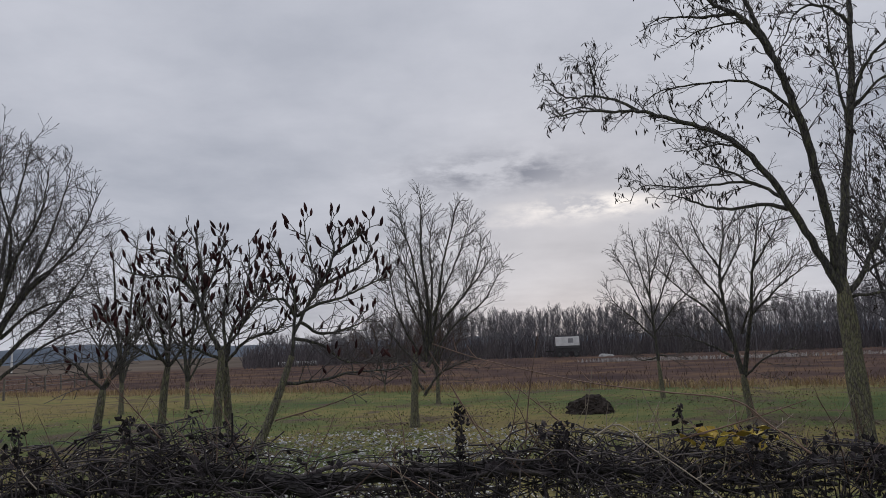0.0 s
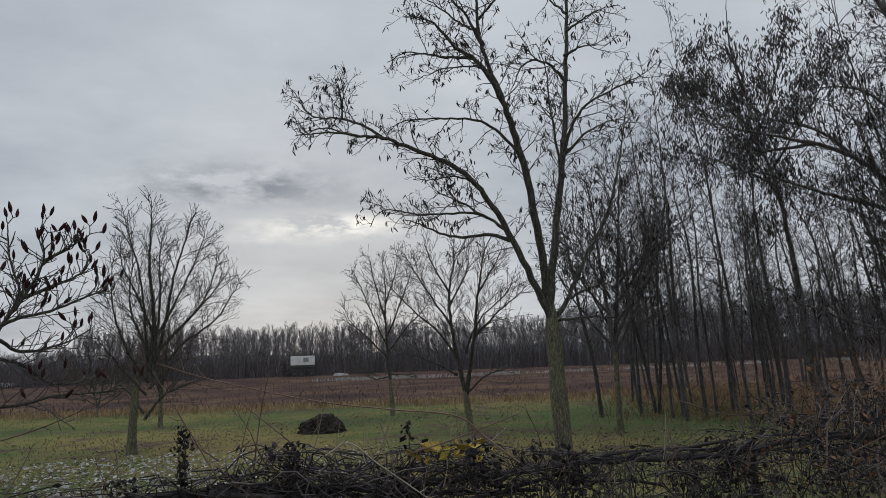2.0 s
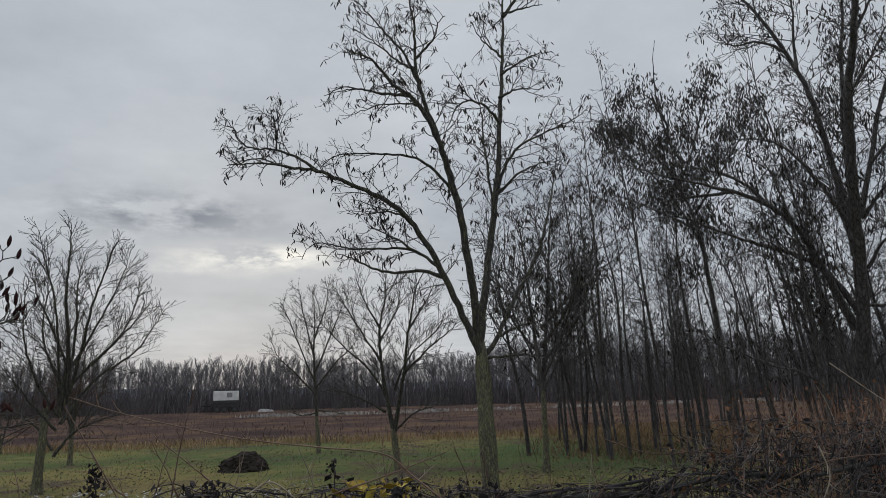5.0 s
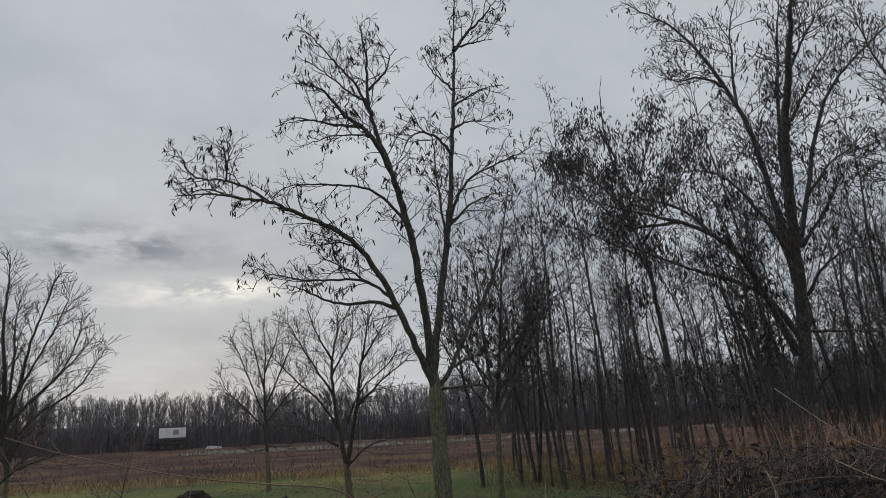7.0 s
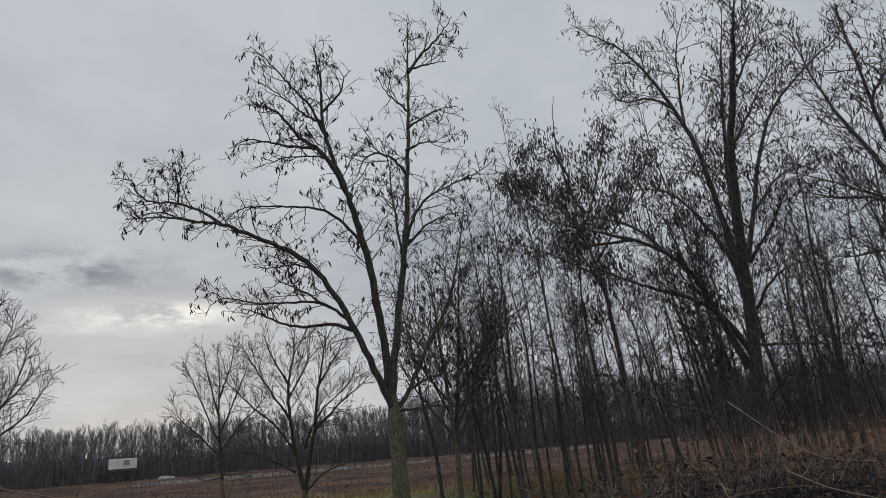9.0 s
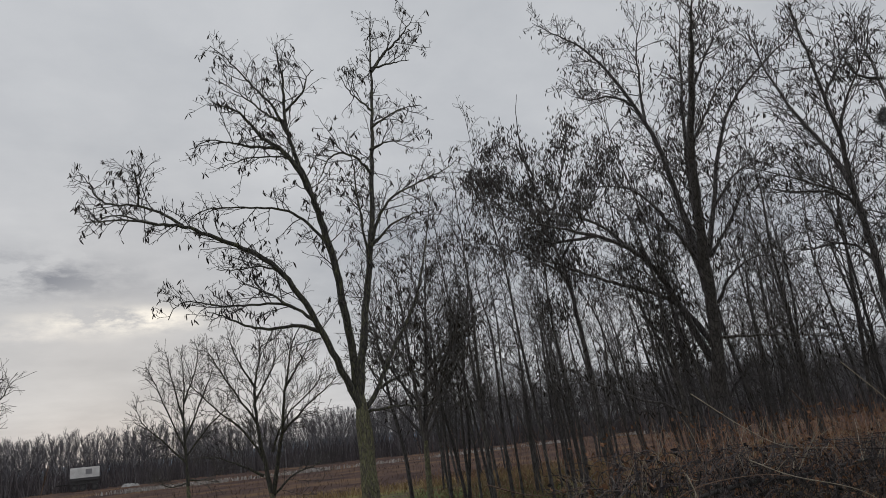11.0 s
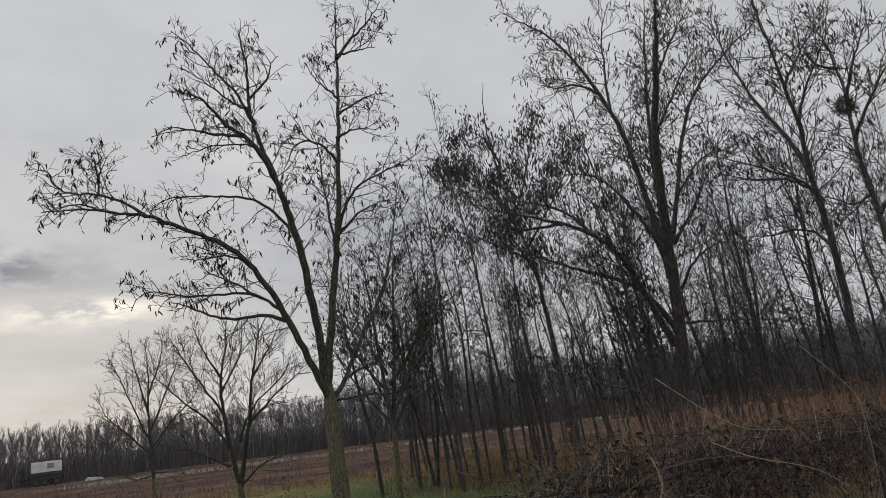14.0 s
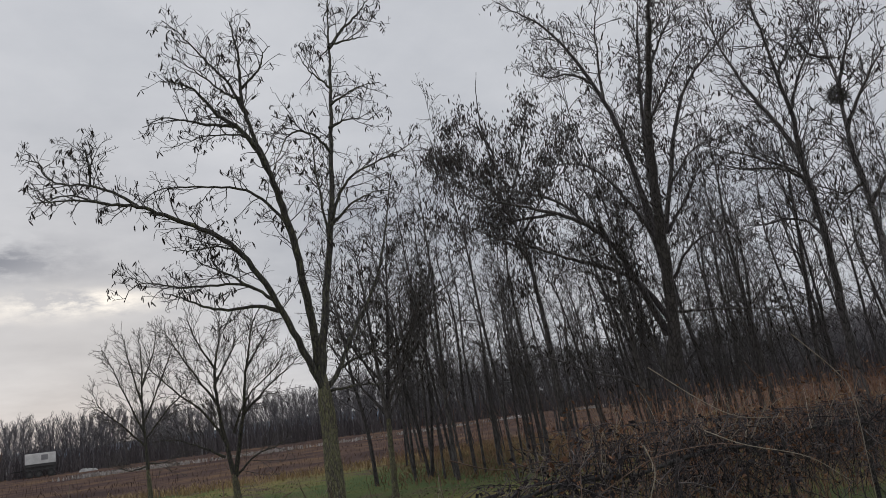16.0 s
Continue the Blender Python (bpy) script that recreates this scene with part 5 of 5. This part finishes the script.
def build_canes():
    cane(M_CANE, 0.0068, (2.28, 4.68, 1.46), (2.08, 4.76, 1.63), (1.89, 4.84, 1.79), (1.48, 4.99, 1.85), (0.97, 5.11, 1.93), (0.30, 5.19, 2.10), (-0.07, 5.20, 2.23))
    cane(M_CANE, 0.0055, (0.55, 5.17, 1.49), (0.60, 5.17, 1.88), (0.68, 5.16, 2.27))
    cane(M_CANE, 0.0055, (0.32, 5.09, 1.47), (0.07, 5.10, 1.91), (-0.09, 5.10, 2.18))
    cane(M_CANE, 0.0055, (-1.15, 5.07, 1.75), (-0.75, 5.15, 1.85), (-0.43, 5.18, 1.98))
    cane(M_CANE, 0.0055, (-1.88, 4.96, 1.67), (-2.08, 4.87, 1.94), (-2.19, 4.83, 2.10))
    cane(M_CANE, 0.0055, (0.34, 5.29, 1.56), (0.18, 5.30, 1.69), (0.09, 5.30, 1.86))
    cane(M_CANE_PALE, 0.0068, (0.96, 4.80, 1.60), (1.11, 4.77, 1.67), (1.29, 4.73, 1.53), (1.54, 4.65, 1.34), (1.72, 4.59, 1.19))
    cane(M_CANE, 0.0068, (1.56, 4.96, 1.54), (1.94, 4.82, 1.66), (2.28, 4.67, 1.79))
    cane(M_CANE, 0.0055, (0.85, 5.23, 1.62), (0.42, 5.28, 1.99))
    cane(M_CANE_PALE, 0.0055, (6.44, 4.75, 2.37), (6.69, 4.39, 1.99), (6.87, 4.10, 1.78), (7.07, 3.74, 1.73))
    cane(M_CANE_PALE, 0.0055, (7.62, 3.77, 2.53), (7.76, 3.47, 2.10), (7.80, 3.38, 1.83), (7.80, 3.38, 1.0), (7.78, 3.4, -0.03))
    cane(M_CANE, 0.0055, (5.90, 4.64, 2.00), (5.97, 4.53, 1.50), (5.97, 4.54, 1.13))
    cane(M_CANE_PALE, 0.0055, (6.27, 4.12, 1.71), (6.44, 3.84, 1.55), (6.68, 3.40, 1.40), (6.82, 3.12, 1.16))
    cane(M_CANE, 0.0055, (7.38, 4.21, 2.30), (7.49, 4.02, 1.98), (7.67, 3.67, 1.78))
    cane(M_CANE, 0.0055, (5.26, 4.62, 1.30), (5.58, 4.23, 1.55), (5.86, 3.82, 1.62), (6.01, 3.59, 1.59))
    cane(M_CANE, 0.0055, (3.99, 5.13, 1.77), (4.27, 4.90, 1.65), (4.50, 4.69, 1.66), (4.75, 4.44, 1.73))
    cane(M_CANE_PALE, 0.0055, (4.75, 3.67, 1.75), (4.78, 3.63, 1.55), (4.74, 3.68, 1.36), (4.67, 3.77, 1.0), (4.62, 3.85, -0.03))


# ---- other things ----
def box(bm, x0, x1, y0, y1, z0, z1, bevel=0.0):
    r = bmesh.ops.create_cube(bm, size=1, matrix=Matrix.Translation(((x0 + x1) / 2, (y0 + y1) / 2, (z0 + z1) / 2)) @ Matrix.Diagonal((x1 - x0, y1 - y0, z1 - z0, 1)))
    if bevel:
        es = list({e for v in r["verts"] for e in v.link_edges})
        bmesh.ops.bevel(bm, geom=es, offset=bevel, segments=2, affect="EDGES", profile=0.5)


def solid(name, parent, material, x0, x1, y0, y1, z0, z1, bevel=0.0, label=""):
    bm = bmesh.new()
    box(bm, x0, x1, y0, y1, z0, z1, bevel)
    return part(name, bm, material, parent, label)


def build_trailer():
    az, d = 9.7, 118.0
    root = base_empty("box_trailer", pose(d * math.sin(radians(az)), d * math.cos(radians(az)), 0, 0, 0, -az), "white box trailer parked before the far woods", "trailer")
    solid("box_body", root, M_WHITE, -1.85, 1.85, -1.1, 1.1, 1.75, 3.15, 0.05)
    solid("chassis", root, M_UNDERCARRIAGE, -1.85, 1.85, -0.9, 0.9, 0.9, 1.4, 0.03)
    solid("side_board", root, M_UNDERCARRIAGE, -1.85, 1.85, -1.14, -1.1, 1.4, 1.75)
    solid("side_panel", root, M_GREY_PANEL, 0.1, 0.9, -1.13, -1.1, 2.2, 2.9, 0.0, "grey panel on the box side")
    solid("drawbar", root, M_STEEL, -3.5, -2.1, -0.08, 0.08, 0.9, 1.05, 0.02)
    for x in (-1.3, -0.2, 1.3):
        for y in (-0.95, 0.95):
            bm = bmesh.new()
            bmesh.ops.create_cone(bm, cap_ends=True, segments=20, radius1=0.45, radius2=0.45, depth=0.28, matrix=Matrix.Translation((x, y, 0.44)) @ Matrix.Rotation(radians(90), 4, "X"))
            wheel = part("wheel", bm, M_RUBBER, root)
            bm = bmesh.new()
            bmesh.ops.create_cone(bm, cap_ends=True, segments=16, radius1=0.26, radius2=0.22, depth=0.32, matrix=Matrix.Translation((x, y, 0.44)) @ Matrix.Rotation(radians(90), 4, "X"))
            part("rim", bm, M_UNDERCARRIAGE, wheel)


def lump(name, m, size, material, label, category, seed, rough=0.22):
    bm = bmesh.new()
    bmesh.ops.create_icosphere(bm, subdivisions=5, radius=1)
    for v in bm.verts:
        v.co += v.co.normalized() * (rough * noise.noise(v.co * 1.6 + Vector((seed, 0, 0))) + rough * 0.5 * noise.noise(v.co * 6 + Vector((0, seed, 0))) + rough * 0.25 * noise.noise(v.co * 17))
        v.co.z = max(v.co.z, -0.12)
        skirt = 1 + 0.3 * max(0.0, 0.45 - v.co.z)
        v.co.x *= skirt
        v.co.y *= skirt
        v.co = Vector((v.co.x * size[0], v.co.y * size[1], v.co.z * size[2]))
    me = bpy.data.meshes.new(name)
    bm.to_mesh(me)
    bm.free()
    me.materials.append(material)
    ob = new(name, me)
    ob.matrix_basis = m
    return tagged(ob, label, category)


def build_small_things():
    lump("compost_heap", pose(4.62, 23.6, 0.02), (0.72, 0.6, 0.50), M_COMPOST, "dark heap of compost and leaves on the lawn", "heap", 3)
    for k, (az, d, s) in enumerate(((12.3, 114.0, 0.5), (12.65, 114.5, 0.42), (12.95, 114.2, 0.3))):
        lump("rubble_pile", pose(d * math.sin(radians(az)), d * math.cos(radians(az)), 0), (s * 1.1, s, s * 0.8), M_STONE, "pale rubble pile beside the trailer", "rubble", 5 + k)
    root = base_empty("field_fence", pose(0, 0, 0), "weathered post and wire fence beyond the lawn", "fence")
    rng = random.Random(4)
    ends = []
    for i in range(9):
        x, y = -26.0 - i * 1.0, 41.5 + i * 4.2
        w = Wood()
        w.add([Vector((x, y, -0.1)), Vector((x + rng.gauss(0, 0.02), y, 0.6)), Vector((x + rng.gauss(0, 0.05), y, 1.25))], [0.07, 0.065, 0.06], 8)
        under("post", w.mesh("post", M_POST), root)
        ends.append((x, y))
    for z in (0.5, 0.85, 1.15):
        w = Wood()
        w.add([Vector((x, y - 0.07, z)) for x, y in ends], [0.012] * len(ends), 4)
        under("wire", w.mesh("wire", M_WIRE), root)
    az, d = -30.2, 190.0
    root = base_empty("utility_pole", pose(d * math.sin(radians(az)), d * math.cos(radians(az)), 0), "pale utility pole on the far field", "pole")
    w = Wood()
    w.add([Vector((0, 0, z)) for z in (-0.2, 3, 6.2)], [0.22, 0.2, 0.17], 8)
    under("pole_shaft", w.mesh("pole_shaft", M_WHITE), root)
    solid("crossarm", root, M_POST, -0.7, 0.7, -0.06, 0.06, 5.6, 5.75)
    az, d = -11.1, 128.0
    root = base_empty("silage_wrap", pose(d * math.sin(radians(az)), d * math.cos(radians(az)), 0, 0, 0, -az), "low white wrapped row on the far meadow", "bale")
    for i in range(5):
        bm = bmesh.new()
        bmesh.ops.create_cone(bm, cap_ends=True, segments=20, radius1=0.4, radius2=0.4, depth=1.25, matrix=Matrix.Translation((-2.6 + 1.3 * i, 0, 0.36)) @ Matrix.Rotation(radians(90), 4, "Y"))
        part("bale", bm, M_STONE, root)
    # a twig ball in the crown of the tree at the grove's edge
    w = Wood()
    rng = random.Random(14)
    for _ in range(160):
        c = any_way(rng) * 0.17
        d2 = any_way(rng)
        w.add([c - d2 * 0.14, c + any_way(rng) * 0.03, c + d2 * 0.14], [0.006] * 3, 3)
    nest = new("nest", w.mesh("nest", M_TWIG))
    a = radians(70.05)
    nest.matrix_basis = pose(17.0 * math.sin(a), 17.0 * math.cos(a), 2.2 + 17.0 * math.tan(radians(17.78)))
    tagged(nest, "ball of dark twigs high in a bare tree", "nest")


build_ground()
build_hills()
build_far_woods()
build_track()
grow_ground_cover()
build_locust()
build_right_trees()
build_young_trees()
build_sumacs()
build_grove()
build_fence()
build_growth()
build_vine_trunks()
build_canes()
build_upright_canes()
for spec in ((0.10, 5.2, 1.44, 1.81, 130, 0.022), (-2.03, 4.79, 1.6, 1.83, 60, 0.022), (-2.58, 4.51, 1.58, 1.82, 60, 0.022), (1.98, 4.81, 1.30, 1.56, 70, 0.03), (0.80, 5.14, 1.40, 1.66, 130, 0.04),
             (1.62, 5.15, 1.62, 1.74, 22, 0.02), (3.02, 5.2, 1.05, 1.42, 220, 0.055), (2.2, 5.15, 1.22, 1.50, 130, 0.05), (-0.25, 5.2, 1.28, 1.50, 110, 0.06), (4.5, 5.2, 1.02, 1.40, 170, 0.05), (-2.8, 5.15, 1.3, 1.62, 110, 0.03)):
    stalk(*spec, seed=int(spec[0] * 100) + 900)
build_trailer()
build_small_things()
